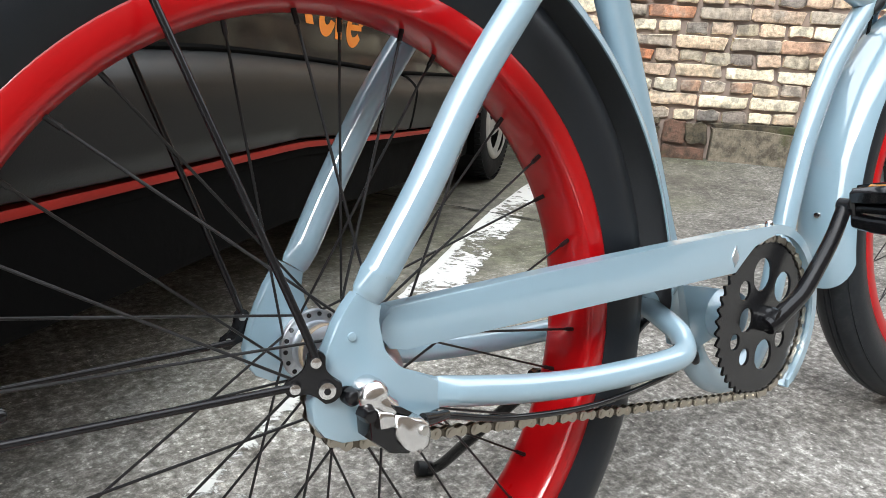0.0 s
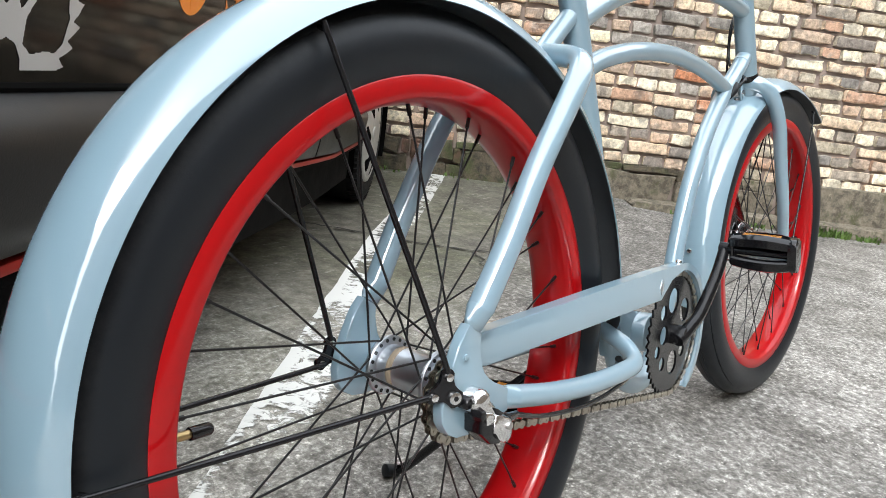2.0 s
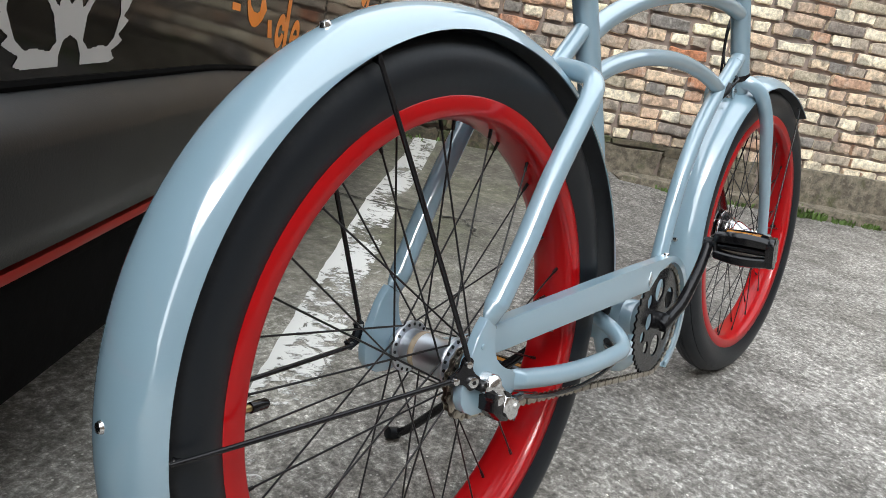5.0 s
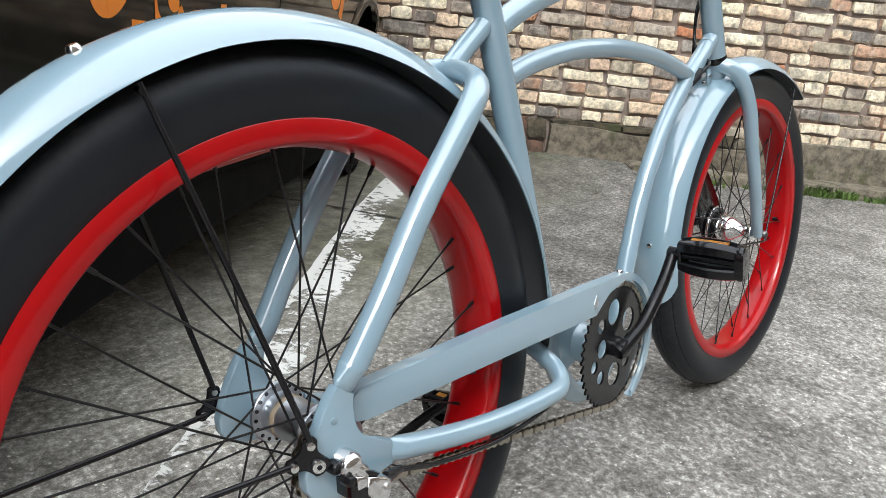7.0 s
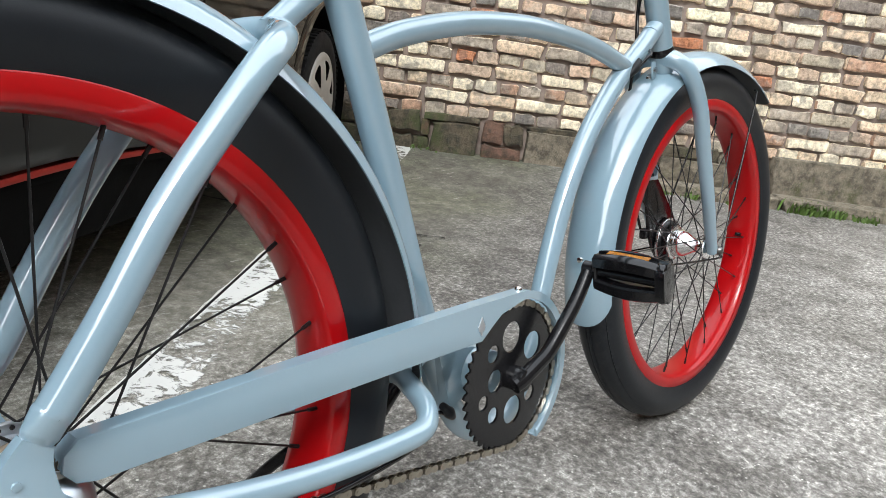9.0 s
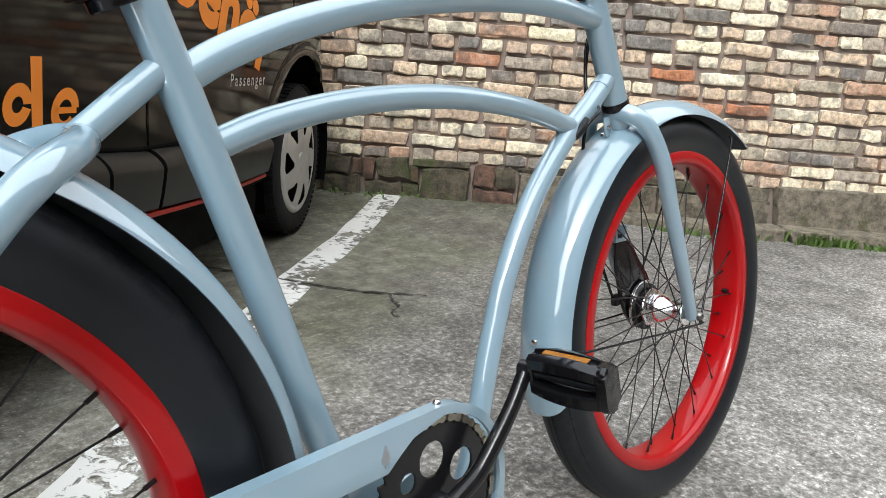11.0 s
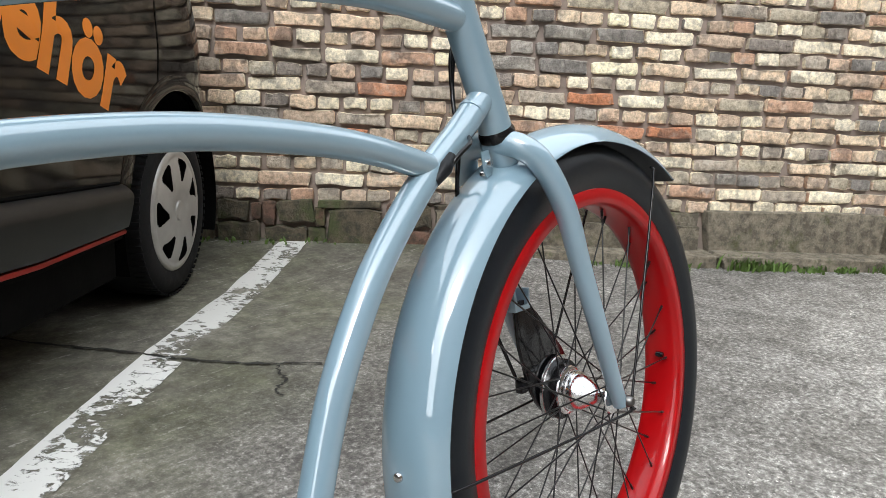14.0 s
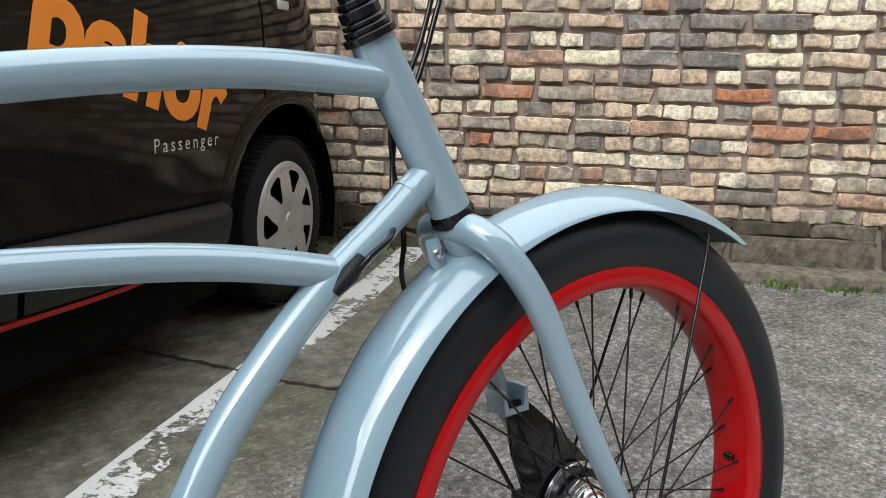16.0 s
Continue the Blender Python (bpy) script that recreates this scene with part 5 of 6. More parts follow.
def strip(name, s0, s1, drop, h, out, mat, label, height=line_at):
    bm = bmesh.new()
    n_ = 40
    rows_c = []
    for i in range(n_ + 1):
        f = i / n_
        s = s0 + (s1 - s0) * f
        z = height(s) - drop
        y = side_y(s, z) - out
        rows_c.append([bm.verts.new((s, y + 0.02, z - h)), bm.verts.new((s, y, z - h)), bm.verts.new((s, y - 0.002, z)), bm.verts.new((s, y, z + h)), bm.verts.new((s, y + 0.02, z + h))])
    for a, b_ in zip(rows_c, rows_c[1:]):
        for k in range(4):
            bm.faces.new((a[k], a[k + 1], b_[k + 1], b_[k]))
    return part(name, bm, mat, van, label)


strip("sill_line", -1.45, 2.105, 0.0, 0.0058, 0.030, VAN_RED, "thin red line along the sill")
strip("sill_trim", -1.45, 2.105, 0.0135, 0.008, 0.024, UNDER, "black sill trim")
# black strip stands in for the shade in the gap over the cladding
strip("cladding_gap_shade", -1.45, 2.105, -0.004, 0.005, 0.002, UNDER, "dark strip for the shaded gap above the cladding", top_at)
strip("lower_sill", -1.45, 2.105, 0.078, 0.064, 0.034, UNDER, "matte black lower sill")
# shut lines
for s0, s1, z0, z1 in ((1.343, 1.343, 0.492, 1.10), (2.395, 2.45, 0.70, 1.10)):
    bm = bmesh.new()
    prev = None
    for k in range(13):
        z = z0 + (z1 - z0) * k / 12
        s = s0 + (s1 - s0) * k / 12
        y = side_y(s, z) - 0.0015
        cur = (bm.verts.new((s - 0.003, y, z)), bm.verts.new((s + 0.003, y, z)))
        if prev:
            bm.faces.new((prev[0], prev[1], cur[1], cur[0]))
        prev = cur
    part("shut_line", bm, UNDER, van)
part("side_repeater", box(2.60, side_y(2.6, 1.05) - 0.004, 1.05, 0.07, 0.012, 0.03, bevel=0.005), SILVERF, van, "small pale side lamp")
# wheel arches
for c in (AX_F, AX_R):
    bm = bmesh.new()
    a_, b_ = [], []
    for k in range(41):
        a = radians(-14 + 208 * k / 40)
        p = (c + ARCH * math.cos(a), AXZ + ARCH * math.sin(a))
        p2 = (c + (ARCH - 0.012) * math.cos(a), AXZ + (ARCH - 0.012) * math.sin(a))
        p0 = (c + (ARCH + 0.045) * math.cos(a), AXZ + (ARCH + 0.045) * math.sin(a))
        y = side_y(p[0], max(p[1], 0.2))
        a_.append([bm.verts.new((p0[0], side_y(p0[0], max(p0[1], 0.2)) - 0.001, p0[1])), bm.verts.new((p[0], y - 0.013, p[1])), bm.verts.new((p2[0], y - 0.006, p2[1])), bm.verts.new((p2[0], y + 0.03, p2[1]))])
    for r0, r1 in zip(a_, a_[1:]):
        for k in range(3):
            bm.faces.new((r0[k], r0[k + 1], r1[k + 1], r1[k]))
    part("wheel_arch", bm, VAN_BLACK, van, smooth=60)
    bm = bmesh.new()
    rows_c = []
    for k in range(33):
        a = radians(-20 + 220 * k / 32)
        rows_c.append([bm.verts.new((c + (ARCH - 0.004) * math.cos(a), y, AXZ + (ARCH - 0.004) * math.sin(a))) for y in (SIDE + 0.01, SIDE + 0.34)])
    for r0, r1 in zip(rows_c, rows_c[1:]):
        bm.faces.new((r0[0], r0[1], r1[1], r1[0]))
    bm.faces.new([r[1] for r in rows_c])
    part("wheel_well", bm, UNDER, van, smooth=60)


def van_wheel(c):
    base_y = SIDE + 0.012
    m = Matrix.Translation((c, base_y, AXZ - 0.0))
    prof = [(0.205, 0.010), (0.222, 0.004), (0.235, 0.0), (0.262, 0.0), (0.285, 0.006), (0.297, 0.018), (0.301, 0.035), (0.3015, 0.10), (0.301, 0.165), (0.29, 0.19), (0.24, 0.20), (0.205, 0.19)]
    w = part("wheel", lathe(prof, 72, True), TYRE_V, van, "black road tyre", m)
    # tread blocks round the shoulder
    tb = finish(box(0.301, 0.03, 0, 0.006, 0.05, 0.016, bevel=0.002), "tread_block", TYRE_V)
    for k in range(72):
        share("tread_block", tb, w, pose(0, 0, 0, 0, 5.0 * k, 0))
    bm = bmesh.new()
    knots = [(0.0, -0.012), (0.02, -0.012), (0.032, -0.012), (0.036, -0.007), (0.06, -0.010), (0.085, -0.013), (0.105, -0.013), (0.125, -0.012), (0.145, -0.010), (0.165, -0.007), (0.178, -0.004), (0.188, -0.001), (0.200, -0.003), (0.212, 0.001), (0.216, 0.008)]
    rs, off = [0.0, 0.01, 0.02, 0.032, 0.036], [-0.012, -0.012, -0.012, -0.012, -0.007]
    for k in range(1, 46):
        r = 0.036 + 0.004 * k
        for (r0, o0), (r1, o1) in zip(knots, knots[1:]):
            if r0 <= r <= r1 + 1e-9:
                rs.append(r)
                off.append(o0 + (o1 - o0) * (r - r0) / (r1 - r0))
                break
    nphi = 420
    vs = [[bm.verts.new((r * math.cos(2 * math.pi * k / nphi), o, r * math.sin(2 * math.pi * k / nphi))) for k in range(nphi)] if r > 0 else None for r, o in zip(rs, off)]
    hub_v = bm.verts.new((0, -0.012, 0))
    for i in range(len(rs) - 1):
        for k in range(nphi):
            if i == 0:
                bm.faces.new((hub_v, vs[1][k], vs[1][(k + 1) % nphi]))
                continue
            rm = (rs[i] + rs[i + 1]) / 2
            ph = ((k + 0.5) / nphi * 7 + 1.6 * (rm - 0.13)) % 1.0
            g_ = max(0.0, min(1.0, (rm - 0.104) / 0.07))
            width = (0.16 + 0.38 * g_ ** 0.8) if 0.104 < rm < 0.186 else 0.0
            if rm > 0.176:
                width *= math.sqrt(max(0.0, 1 - ((rm - 0.176) / 0.010) ** 2))
            if width and abs(ph - 0.5) < width / 2:
                continue
            bm.faces.new((vs[i][k], vs[i][(k + 1) % nphi], vs[i + 1][(k + 1) % nphi], vs[i + 1][k]))
    part("wheel_cover", bm, CAP_SILVER, w, "scuffed silver wheel cover with seven openings", smooth=45)
    # dark disc added behind the cover to shade its openings
    part("cover_backing", lathe([(0.01, 0.03), (0.2, 0.03), (0.2, 0.05), (0.01, 0.05)], 40), UNDER, w)
    return w


front_wheel_van = van_wheel(AX_F)
van_wheel(AX_R)


# lettering and film shapes lie on the panel
def letters(text, size, m, mat, name, label, bold=0.0, shear=0.0, thick=0.0):
    cu = bpy.data.curves.new(name, "FONT")
    cu.body, cu.size, cu.offset, cu.shear, cu.extrude, cu.resolution_u = text, size, bold, shear, thick, 4
    cu.space_character = 1.40 if size < 0.1 else 1.0
    tmp = new(name, cu)
    dg = bpy.context.evaluated_depsgraph_get()
    me = bpy.data.meshes.new_from_object(tmp.evaluated_get(dg))
    bpy.data.objects.remove(tmp)
    me.materials.clear()
    # the film follows the panel's curve
    bm = bmesh.new()
    bm.from_mesh(me)
    bmesh.ops.triangulate(bm, faces=bm.faces)
    for _ in range(3):
        bmesh.ops.subdivide_edges(bm, edges=[e for e in bm.edges if e.calc_length() > 0.03], cuts=1)
        bmesh.ops.triangulate(bm, faces=bm.faces)
    inv = m.inverted()
    for q in bm.verts:
        p = m @ q.co
        q.co = inv @ Vector((p.x, side_y(p.x, p.z) - 0.0007, p.z))
    bm.to_mesh(me)
    bm.free()
    me.materials.append(mat)
    ob = new(name, me)
    ob.parent = van
    ob.matrix_local = m
    ob["label"] = label
    return ob


def on_side(s, z, tilt=0.0, out=0.004):
    return Matrix.Translation((s, side_y(s, z) - out, z)) @ pose(0, 0, 0, 90, 0, 0) @ Matrix.Rotation(radians(tilt), 4, "Z")


letters("behör", 0.285, on_side(1.455, 0.862, -17.0, 0.008), ORANGE, "lettering", "large orange film lettering", 0.012, 0.10)
letters("Passenger", 0.053, on_side(1.822, 0.624, -0.5, 0.005), SILVERF, "badge", "small silver name badge", 0.0002, 0.0)


def film(name, outline, mat, label):
    bm = bmesh.new()
    f = bm.faces.new([bm.verts.new((s, side_y(s, z) - 0.0007, z)) for s, z in outline])
    bmesh.ops.triangulate(bm, faces=[f])
    return part(name, bm, mat, van, label, smooth=0)


def film_ring(s, z, r0, r1, a0, a1, squash=1.0, lean_=0.2):
    out = [(s + lean_ * r1 * math.sin(radians(a)) + r1 * squash * math.cos(radians(a)), z + r1 * math.sin(radians(a))) for a in [a0 + (a1 - a0) * k / 20 for k in range(21)]]
    inn = [(s + lean_ * r0 * math.sin(radians(a)) + r0 * squash * math.cos(radians(a)), z + r0 * math.sin(radians(a))) for a in [a1 + (a0 - a1) * k / 20 for k in range(21)]]
    return out + inn


# the web address as plain orange shapes of its size
for sh in ([(0.235, 0.84), (0.297, 0.84), (0.323, 0.712), (0.263, 0.725)], [(0.325, 0.86), (0.386, 0.86), (0.398, 0.697), (0.346, 0.708)],
           film_ring(0.520, 0.752, 0.034, 0.080, 150, 370, 0.85), [(0.572, 0.90), (0.628, 0.90), (0.622, 0.655), (0.578, 0.658)], film_ring(0.735, 0.722, 0.040, 0.095, 5, 320, 0.85),
           [(0.800, 0.642), (0.828, 0.642), (0.846, 0.604), (0.814, 0.606)], film_ring(0.905, 0.619, 0.014, 0.037, 0, 345, 1.0), [(0.942, 0.70), (0.973, 0.70), (0.970, 0.576), (0.940, 0.578)], film_ring(1.036, 0.602, 0.020, 0.042, 5, 325, 1.0),
           [(0.675, 0.735), (0.805, 0.729), (0.805, 0.707), (0.675, 0.713)], [(1.006, 0.609), (1.071, 0.607), (1.071, 0.595), (1.006, 0.597)],
           [(1.30, 0.90), (1.36, 0.90), (1.40, 0.815), (1.345, 0.82)]):
    film("film_shape", sh, ORANGE, "orange film shape on the van")
# sprocket emblem as a plain silver shape with openings, cut off straight below
def inside(x, z, poly):
    hit = False
    for (x0, z0), (x1, z1) in zip(poly, poly[1:] + poly[:1]):
        if (z0 > z) != (z1 > z) and x < x0 + (x1 - x0) * (z - z0) / (z1 - z0):
            hit = not hit
    return hit


gc, gz, gr = 0.074, 0.690, 0.136
HOLES = [[(0.0, 0.77), (0.20, 0.72), (0.27, 0.52), (0.22, 0.20), (0.10, -0.18), (0.0, -0.28)],
         [(0.40, 0.66), (0.52, 0.58), (0.70, 0.30), (0.66, 0.22), (0.42, 0.22)],
         [(0.30, 0.16), (0.34, -0.02), (0.46, 0.03), (0.34, -0.16), (0.17, -0.30), (0.15, -0.24)],
         [(0.54, -0.02), (0.68, 0.04), (0.77, -0.10), (0.79, -0.34), (0.70, -0.54), (0.58, -0.62), (0.50, -0.60), (0.28, -0.63), (0.19, -0.56), (0.24, -0.36)],
         [(0.0, -0.52), (0.10, -0.56), (0.15, -0.66), (0.16, -0.90), (0.0, -0.90)]]
bm = bmesh.new()
verts_e, n_e = {}, 200
for i in range(n_e):
    for j in range(n_e):
        x, z = -1.1 + 2.2 * (i + 0.5) / n_e, -1.1 + 2.2 * (j + 0.5) / n_e
        a = math.atan2(z, abs(x))
        if math.hypot(x, z) > 0.93 + 0.10 * (a * 32 / (2 * math.pi) % 1.0) or z < -0.76 or any(inside(abs(x), z, h) for h in HOLES):
            continue
        quad = []
        for di, dj in ((0, 0), (1, 0), (1, 1), (0, 1)):
            key = (i + di, j + dj)
            if key not in verts_e:
                s, z_ = gc + gr * (-1.1 + 2.2 * key[0] / n_e), gz + gr * (-1.1 + 2.2 * key[1] / n_e)
                verts_e[key] = bm.verts.new((s, side_y(s, z_) - 0.0007, z_))
            quad.append(verts_e[key])
        bm.faces.new(quad)
for _ in range(2):
    bmesh.ops.smooth_vert(bm, verts=[q for q in bm.verts if q.is_boundary], factor=0.5, use_axis_x=True, use_axis_y=False, use_axis_z=True)
part("emblem", bm, SILVERF, van, "silver sprocket-shaped film emblem", smooth=30)

# ---- unseen walls added to shape the sky's light and reflections ----
def unseen_brick():
    m, n, l, b = nodes_of("unseen_brick")
    tc = n.new("ShaderNodeTexCoord")
    mp = n.new("ShaderNodeMapping")
    mp.inputs["Rotation"].default_value = (radians(90), 0, 0)
    l.new(tc.outputs["Object"], mp.inputs["Vector"])
    br = n.new("ShaderNodeTexBrick")
    br.inputs["Scale"].default_value = 3.2
    br.inputs["Color1"].default_value, br.inputs["Color2"].default_value, br.inputs["Mortar"].default_value = (0.21, 0.16, 0.115, 1), (0.10, 0.072, 0.055, 1), (0.05, 0.042, 0.036, 1)
    br.inputs["Mortar Size"].default_value = 0.03
    l.new(mp.outputs[0], br.inputs["Vector"])
    l.new(br.outputs["Color"], b.inputs["Base Color"])
    b.inputs["Roughness"].default_value = 0.9
    return m


PLASTER = unseen_brick()
for nm, cx_, cy_, rz_, wid_, hgt_ in (("unseen_wall_yard", 6.5, -7.0, 0, 36, 9.0), ("unseen_wall_van", -6.0, 6.5, 8, 13, 9.0), ("unseen_wall_end", -15.0, 1.0, 88, 18, 1.9)):
    ob = part(nm, box(0, 0, hgt_ / 2, wid_, 0.3, hgt_), PLASTER, None, smooth=0)
    ob.matrix_local = pose(cx_, cy_, 0, 0, 0, rz_)
    tagged(ob, "unseen brick wall added to shape the yard's light", "wall", kind="structure")


# ---- bricks and stones, piece by piece ----
def lump(sx, sy, sz, rough, seed):
    """A worn brick or stone: a block with chipped corners, uneven rims and a bowed face."""
    rnd = random.Random(seed)
    hx, hz = sx / 2, sz / 2
    c = min(0.009, min(sx, sz) * 0.14)
    ring = [(-hx + c, -hz), (-hx * 0.33, -hz), (hx * 0.33, -hz), (hx - c, -hz), (hx, -hz + c), (hx, hz - c), (hx - c, hz), (hx * 0.33, hz), (-hx * 0.33, hz), (-hx + c, hz), (-hx, hz - c), (-hx, -hz + c)]
    worn = []
    for x, z in ring:
        chip = rnd.uniform(0.06, 0.24) if rnd.random() < 0.18 else 0.0
        worn.append((x * (1 - chip * 0.35) + rnd.uniform(-rough, rough), z * (1 - chip) + rnd.uniform(-rough, rough), chip))
    bm = bmesh.new()
    d = min(0.0042, 0.08 * min(sx, sz))
    layers = []
    for y, inset, j in ((sy / 2, 0.0, 0.0), (-sy / 2 + 1.5 * d, 0.0, rough * 0.4), (-sy / 2 + 0.4 * d, 0.45 * d, rough * 0.3), (-sy / 2, 1.35 * d, rough * 0.35)):
        lay = []
        for x, z, chip in worn:
            fx, fz = max(0.3, 1 - inset / hx), max(0.3, 1 - inset / hz)
            lay.append(bm.verts.new((x * fx, y + rnd.uniform(-j, j) + (chip * 0.04 if y < 0 else 0.0), z * fz)))
        layers.append(lay)
    for a, b_ in zip(layers, layers[1:]):
        for k in range(12):
            bm.faces.new((a[k], a[(k + 1) % 12], b_[(k + 1) % 12], b_[k]))
    bm.faces.new(layers[-1])
    return bm


def lump_mesh(name, mat, *a):
    return finish(lump(*a), name, mat, 34)


rnd = random.Random(11)
# courses of stretchers and of headers take turns
sizes = {"s": 0.229, "h": 0.103}
pitch = {"s": 0.2465, "h": 0.1205}
stock = {}
for look_, mat_, copies in (("", BRICK, 14), ("orange", ORANGE_BRICK, 4), ("cream", CREAM_BRICK, 4), ("grey", GREY_BRICK, 5)):
    for kind_, wid in sizes.items():
        stock[kind_ + look_] = [lump_mesh("brick", mat_, wid + 0.005 * (k % 4) - 0.005, 0.11, 0.0545 + 0.0025 * (k % 4), 0.0032, 50 * len(stock) + k) for k in range(copies)]
# bricks whose colour stands out: place along the wall, height, look
MARKED = ((0.54, 0.772, "orange"), (1.43, 0.772, "orange"), (1.682, 0.629, "orange"), (1.92, 0.629, "orange"), (0.425, 0.557, "orange"), (0.888, 0.915, "cream"), (1.674, 0.987, "cream"),
          (1.783, 1.13, "cream"), (1.667, 1.13, "cream"), (1.74, 0.915, "cream"), (1.74, 0.772, "cream"), (1.13, 0.915, "grey"), (1.38, 0.915, "grey"), (1.50, 0.70, "grey"), (0.97, 0.987, "grey"),
          (1.22, 0.987, "grey"), (1.34, 0.987, "grey"), (1.18, 1.058, "grey"), (1.42, 1.058, "grey"), (-0.12, 0.629, "grey"), (2.3, 0.415, "grey"))
OFFSET = {1: 0.10, 3: 0.699, 5: 1.682, 7: 0.539, 9: 0.888, 10: 0.324, 11: 0.40}
placed = []
for row in range(37):
    kind_ = "s" if row % 2 else "h"
    z = 0.270 + 0.0717 * row
    start = OFFSET.get(row, rnd.uniform(0, pitch[kind_]))
    start -= math.floor((start - WX0 - 0.13) / pitch[kind_]) * pitch[kind_]
    for k in range(int((WX1 - 0.13 - start) / pitch[kind_]) + 1):
        cx = start + k * pitch[kind_] + rnd.uniform(-0.006, 0.006)
        look_ = next((c for x, zz, c in MARKED if abs(zz - z) < 0.03 and abs(x - cx) < pitch[kind_] / 2), "")
        placed.append((kind_ + look_, cx, rnd.uniform(-0.011, 0.010), z + 0.005 * math.sin(1.3 * cx + 0.5 * row) + rnd.uniform(-0.004, 0.004), rnd.uniform(-1.5, 1.5), rnd.randrange(len(stock[kind_ + look_]))))
NEAR = [q for q in placed if q[0] not in ("s", "h") or (-0.45 < q[1] < 2.75 and q[3] < 1.17)]
taken = set(id(q) for q in NEAR)
for q in NEAR:
    share("brick", stock[q[0]][q[5]], wall_ob, pose(q[1], q[2] + 0.041, q[3], 0, q[4], 0))
verts, faces = [], []
for q in placed:
    if id(q) in taken:
        continue
    me = stock[q[0]][q[5]]
    mm = pose(q[1], q[2] + 0.041, q[3], 0, q[4], 0)
    base = len(verts)
    verts.extend([tuple(mm @ v.co) for v in me.vertices])
    faces.extend([tuple(base + i for i in p.vertices) for p in me.polygons])
me = bpy.data.meshes.new("bricks")
me.from_pydata(verts, [], faces)
me.materials.append(BRICK)
me.shade_smooth()
me.set_sharp_from_angle(angle=radians(34))
tagged(share("bricks", me, wall_ob, Matrix.Identity(4)), kind="stuff")
# rubble plinth under the bricks
x = WX0 + 0.1
k = 0
while x < -0.62:
    wid = rnd.uniform(0.2, 0.42)
    top = rnd.uniform(0.175, 0.215)
    mat_ = rnd.choices((MOSSY, STONE, REDSTONE), (5, 2, 2))[0]
    if rnd.random() < 0.35:
        h1 = top * rnd.uniform(0.42, 0.6)
        share("stone", lump_mesh("stone", MOSSY, wid, 0.17, h1, 0.010, 300 + k), wall_ob, pose(x + wid / 2, 0.035, h1 / 2 - 0.005, 0, rnd.uniform(-3, 3), 0))
        w2 = wid * rnd.uniform(0.4, 0.6)
        share("stone", lump_mesh("stone", REDSTONE, w2, 0.15, top - h1 - 0.008, 0.009, 340 + k), wall_ob, pose(x + w2 / 2, 0.04, h1 + (top - h1) / 2, 0, rnd.uniform(-6, 6), 0))
        share("stone", lump_mesh("stone", mat_, wid - w2 - 0.01, 0.15, top - h1 - 0.006, 0.010, 360 + k), wall_ob, pose(x + w2 + (wid - w2) / 2 + 0.005, 0.042, h1 + (top - h1) / 2, 0, rnd.uniform(-5, 5), 0))
    else:
        share("stone", lump_mesh("stone", mat_, wid, 0.17, top, 0.010, 380 + k), wall_ob, pose(x + wid / 2, rnd.uniform(0.03, 0.05), top / 2 - 0.005, 0, rnd.uniform(-2, 2), 0))
    share("ledge_stone", lump_mesh("ledge_stone", MOSSY, wid, 0.15, 0.238 - top, 0.006, 410 + k), wall_ob, pose(x + wid / 2, 0.055, top + (0.238 - top) / 2 - 0.003, 0, rnd.uniform(-1, 1), 0))
    x += wid + rnd.uniform(0.008, 0.02)
    k += 1
# the stones beside the parking line, each placed to fit the camera's view
for k, (x0, x1, z0, z1, mat_, out) in enumerate((
        (-0.36, -0.225, 0.0, 0.24, MOSSY, 0.0), (-0.215, -0.065, 0.150, 0.242, MOSSY, 0.01), (-0.215, -0.02, 0.0, 0.140, MOSSY, 0.02), (-0.058, -0.012, 0.155, 0.225, REDSTONE, 0.0),
        (-0.005, 0.058, 0.125, 0.243, REDSTONE, 0.01), (0.064, 0.232, 0.135, 0.246, MOSSY, 0.015), (0.015, 0.200, 0.0, 0.125, MOSSY, 0.03), (0.210, 0.285, 0.0, 0.12, MOSSY, 0.0),
        (0.238, 0.285, 0.125, 0.215, REDSTONE, 0.01), (0.294, 0.555, 0.0, 0.208, MOSSY, 0.025), (0.25, 0.54, 0.214, 0.250, MOSSY, 0.01), (0.565, 0.675, 0.120, 0.245, REDSTONE, 0.0),
        (0.565, 0.785, 0.0, 0.115, REDSTONE, 0.02), (0.685, 0.79, 0.120, 0.240, MOSSY, 0.005), (0.80, 1.52, 0.0, 0.205, STONE, 0.02), (0.80, 1.20, 0.21, 0.245, MOSSY, 0.012), (1.21, 1.53, 0.21, 0.245, MOSSY, 0.01),
        (1.535, 2.12, 0.0, 0.175, STONE, 0.015), (1.535, 1.85, 0.18, 0.245, MOSSY, 0.0), (1.86, 2.12, 0.18, 0.243, STONE, 0.0))):
    share("stone", lump_mesh("stone", mat_, x1 - x0, 0.17, z1 - z0, 0.0035 + 0.05 * min(0.24, z1 - z0, x1 - x0), 500 + k), wall_ob, pose((x0 + x1) / 2, 0.062 - out, (z0 + z1) / 2, 0, 5 * math.sin(2.3 * k) * min(1.0, 0.1 / (x1 - x0)), 0))
for k, (x0, x1) in enumerate([(2.14, 3.10), (3.13, 4.0), (4.03, 4.95)]):
    share("plinth_block", lump_mesh("plinth_block", STONE, x1 - x0, 0.3, 0.25, 0.006, 440 + k), wall_ob, pose((x0 + x1) / 2, 0.095, 0.135, 0, 0, 0), "long weathered sandstone plinth block")
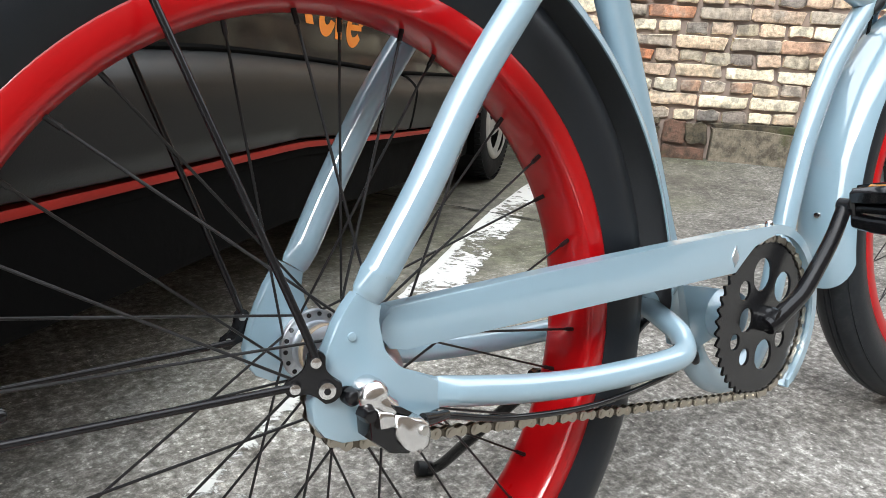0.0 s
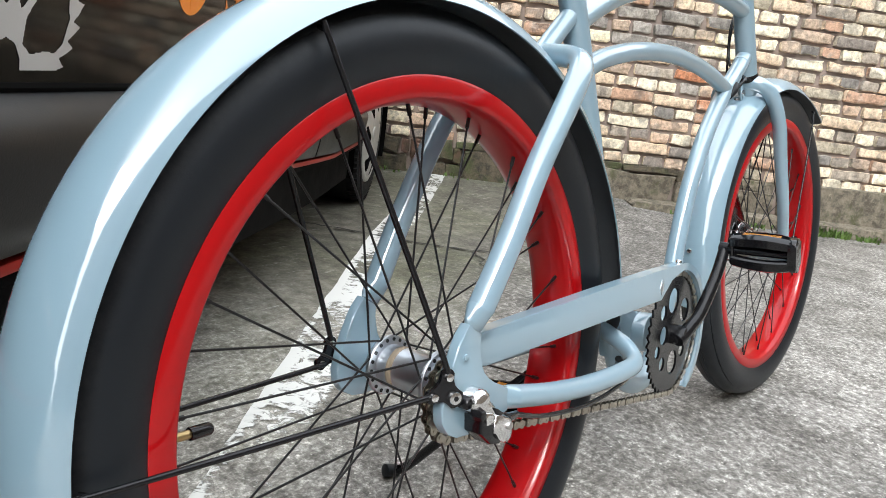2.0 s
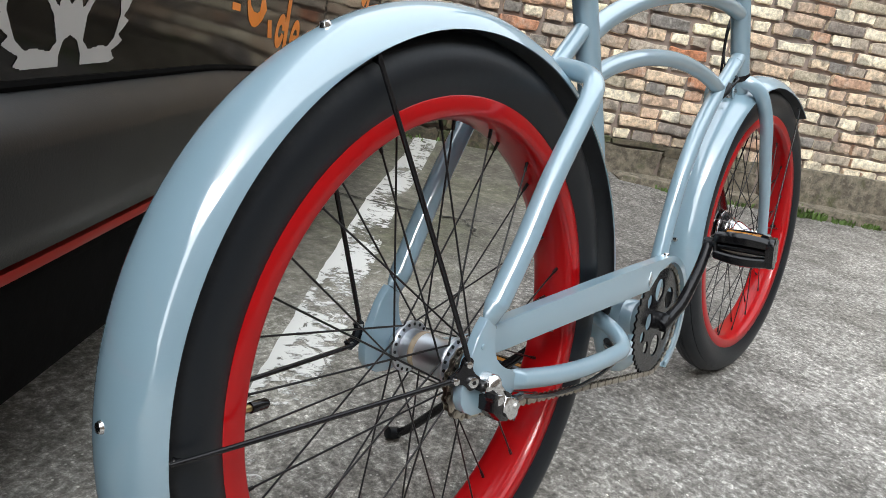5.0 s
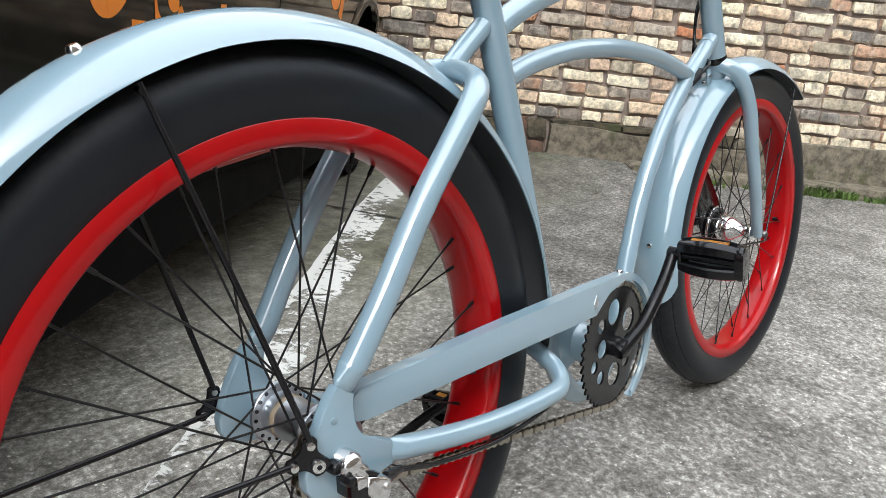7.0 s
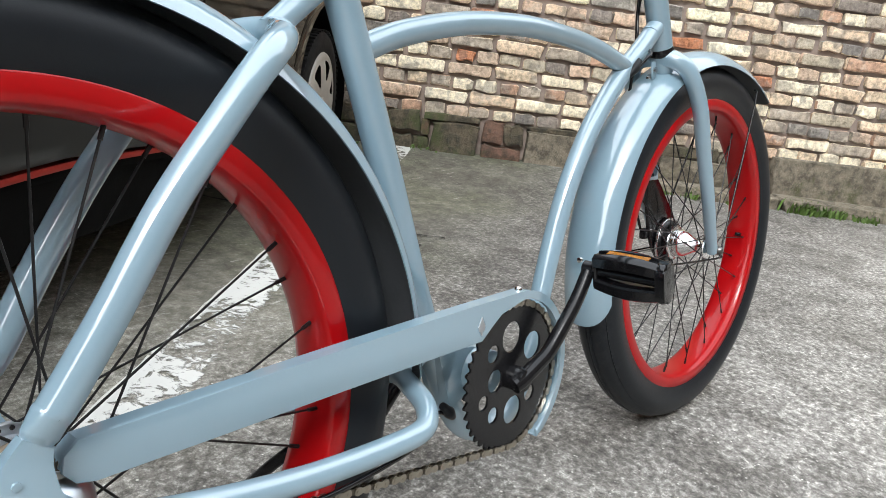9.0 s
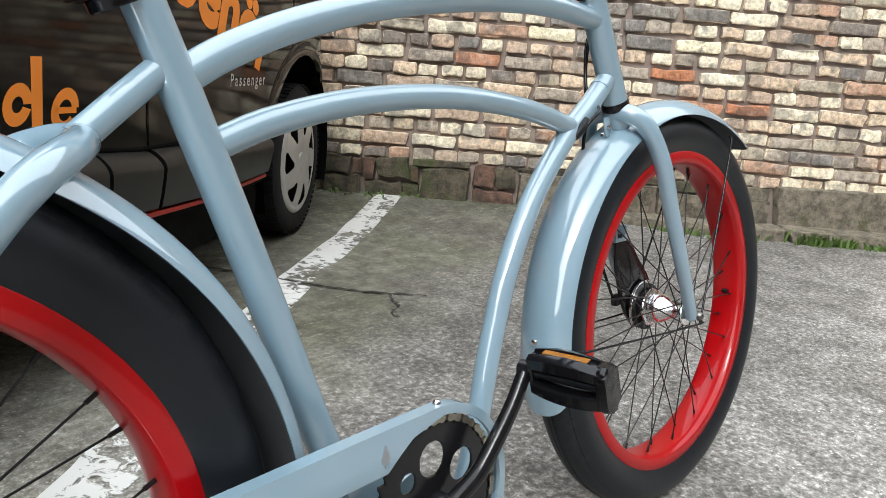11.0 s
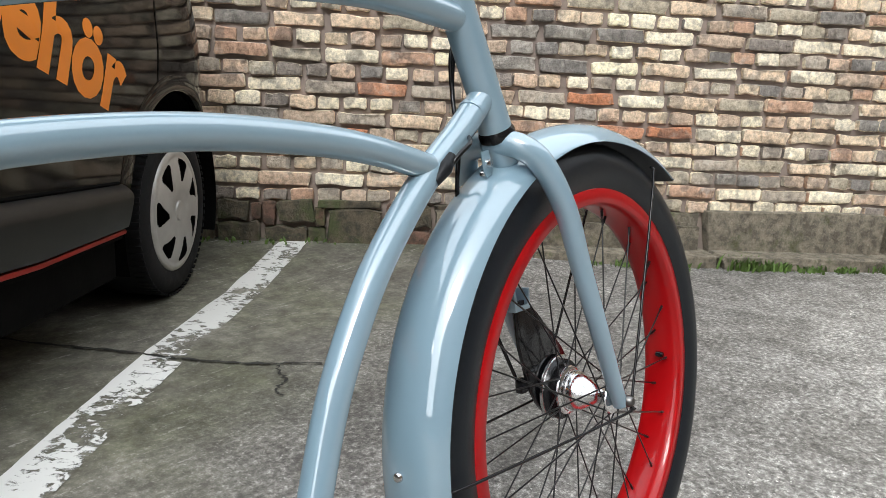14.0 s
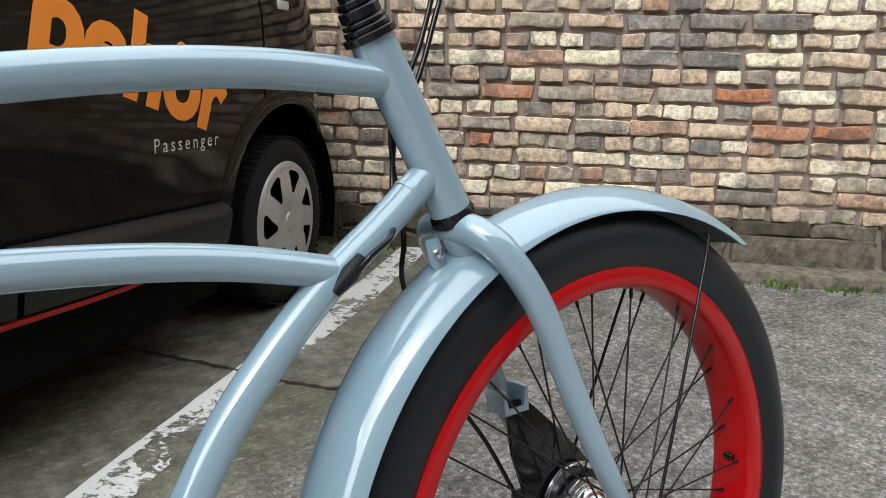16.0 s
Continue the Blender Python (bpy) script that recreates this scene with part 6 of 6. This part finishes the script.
for k, (x0, x1) in enumerate([(1.25, 2.16), (2.18, 3.0), (3.02, 4.0), (4.02, 5.0)]):
    share("kerb_stone", lump_mesh("kerb_stone", STONE, x1 - x0, 0.22, 0.075, 0.006, 460 + k), wall_ob, pose((x0 + x1) / 2, -0.08 - 0.02 * k, 0.02, 0, 0, 0), "low mossy concrete kerb at the wall's foot")

# ---- weeds along the kerb ----
GRASS = plain("weeds", (0.075, 0.13, 0.022), 0.7, 0, 0.5, 25)
rnd = random.Random(5)
bm = bmesh.new()
tufts = [(-2.35, 40, 0.06), (-2.27, 45, 0.07), (-2.45, 30, 0.05), (-2.62, 30, 0.035), (-2.8, 26, 0.035), (-3.05, 22, 0.045), (-3.15, 18, 0.04), (-3.5, 16, 0.03), (-1.72, 14, 0.04),
         (-1.55, 8, 0.03), (-0.06, 6, 0.03), (-0.24, 4, 0.03), (0.14, 5, 0.03), (0.3, 3, 0.03), (-1.95, 14, 0.035), (-3.9, 25, 0.05)]
for tx, count, hh in tufts:
    for _ in range(count * 3):
        bx, by = -tx + rnd.gauss(0, 0.045), -0.2 + rnd.gauss(0, 0.022) + (0.14 if tx > -1.2 else 0) + 0.02 * min(0, tx + 2.2)
        h = hh * rnd.uniform(0.4, 1.1)
        z0 = ground_rise(bx, by) - 0.002
        ang, lean_ = rnd.uniform(0, 6.28), rnd.uniform(0.1, 0.8) * h
        dx, dy = math.cos(ang), math.sin(ang)
        w = rnd.uniform(0.003, 0.008)
        a = bm.verts.new((bx - dy * w, by + dx * w, z0))
        b_ = bm.verts.new((bx + dy * w, by - dx * w, z0))
        c = bm.verts.new((bx + dx * lean_ * 0.4 + dy * w, by + dy * lean_ * 0.4 - dx * w, z0 + h * 0.7))
        d = bm.verts.new((bx + dx * lean_ * 0.4 - dy * w, by + dy * lean_ * 0.4 + dx * w, z0 + h * 0.7))
        e = bm.verts.new((bx + dx * lean_, by + dy * lean_, z0 + h))
        bm.faces.new((a, b_, c, d))
        bm.faces.new((d, c, e))
ob = part("grass", bm, GRASS, None, smooth=0)
ob.matrix_local = WALL_M
tagged(ob, "green weeds and grass tufts along the kerb", "grass", kind="stuff")
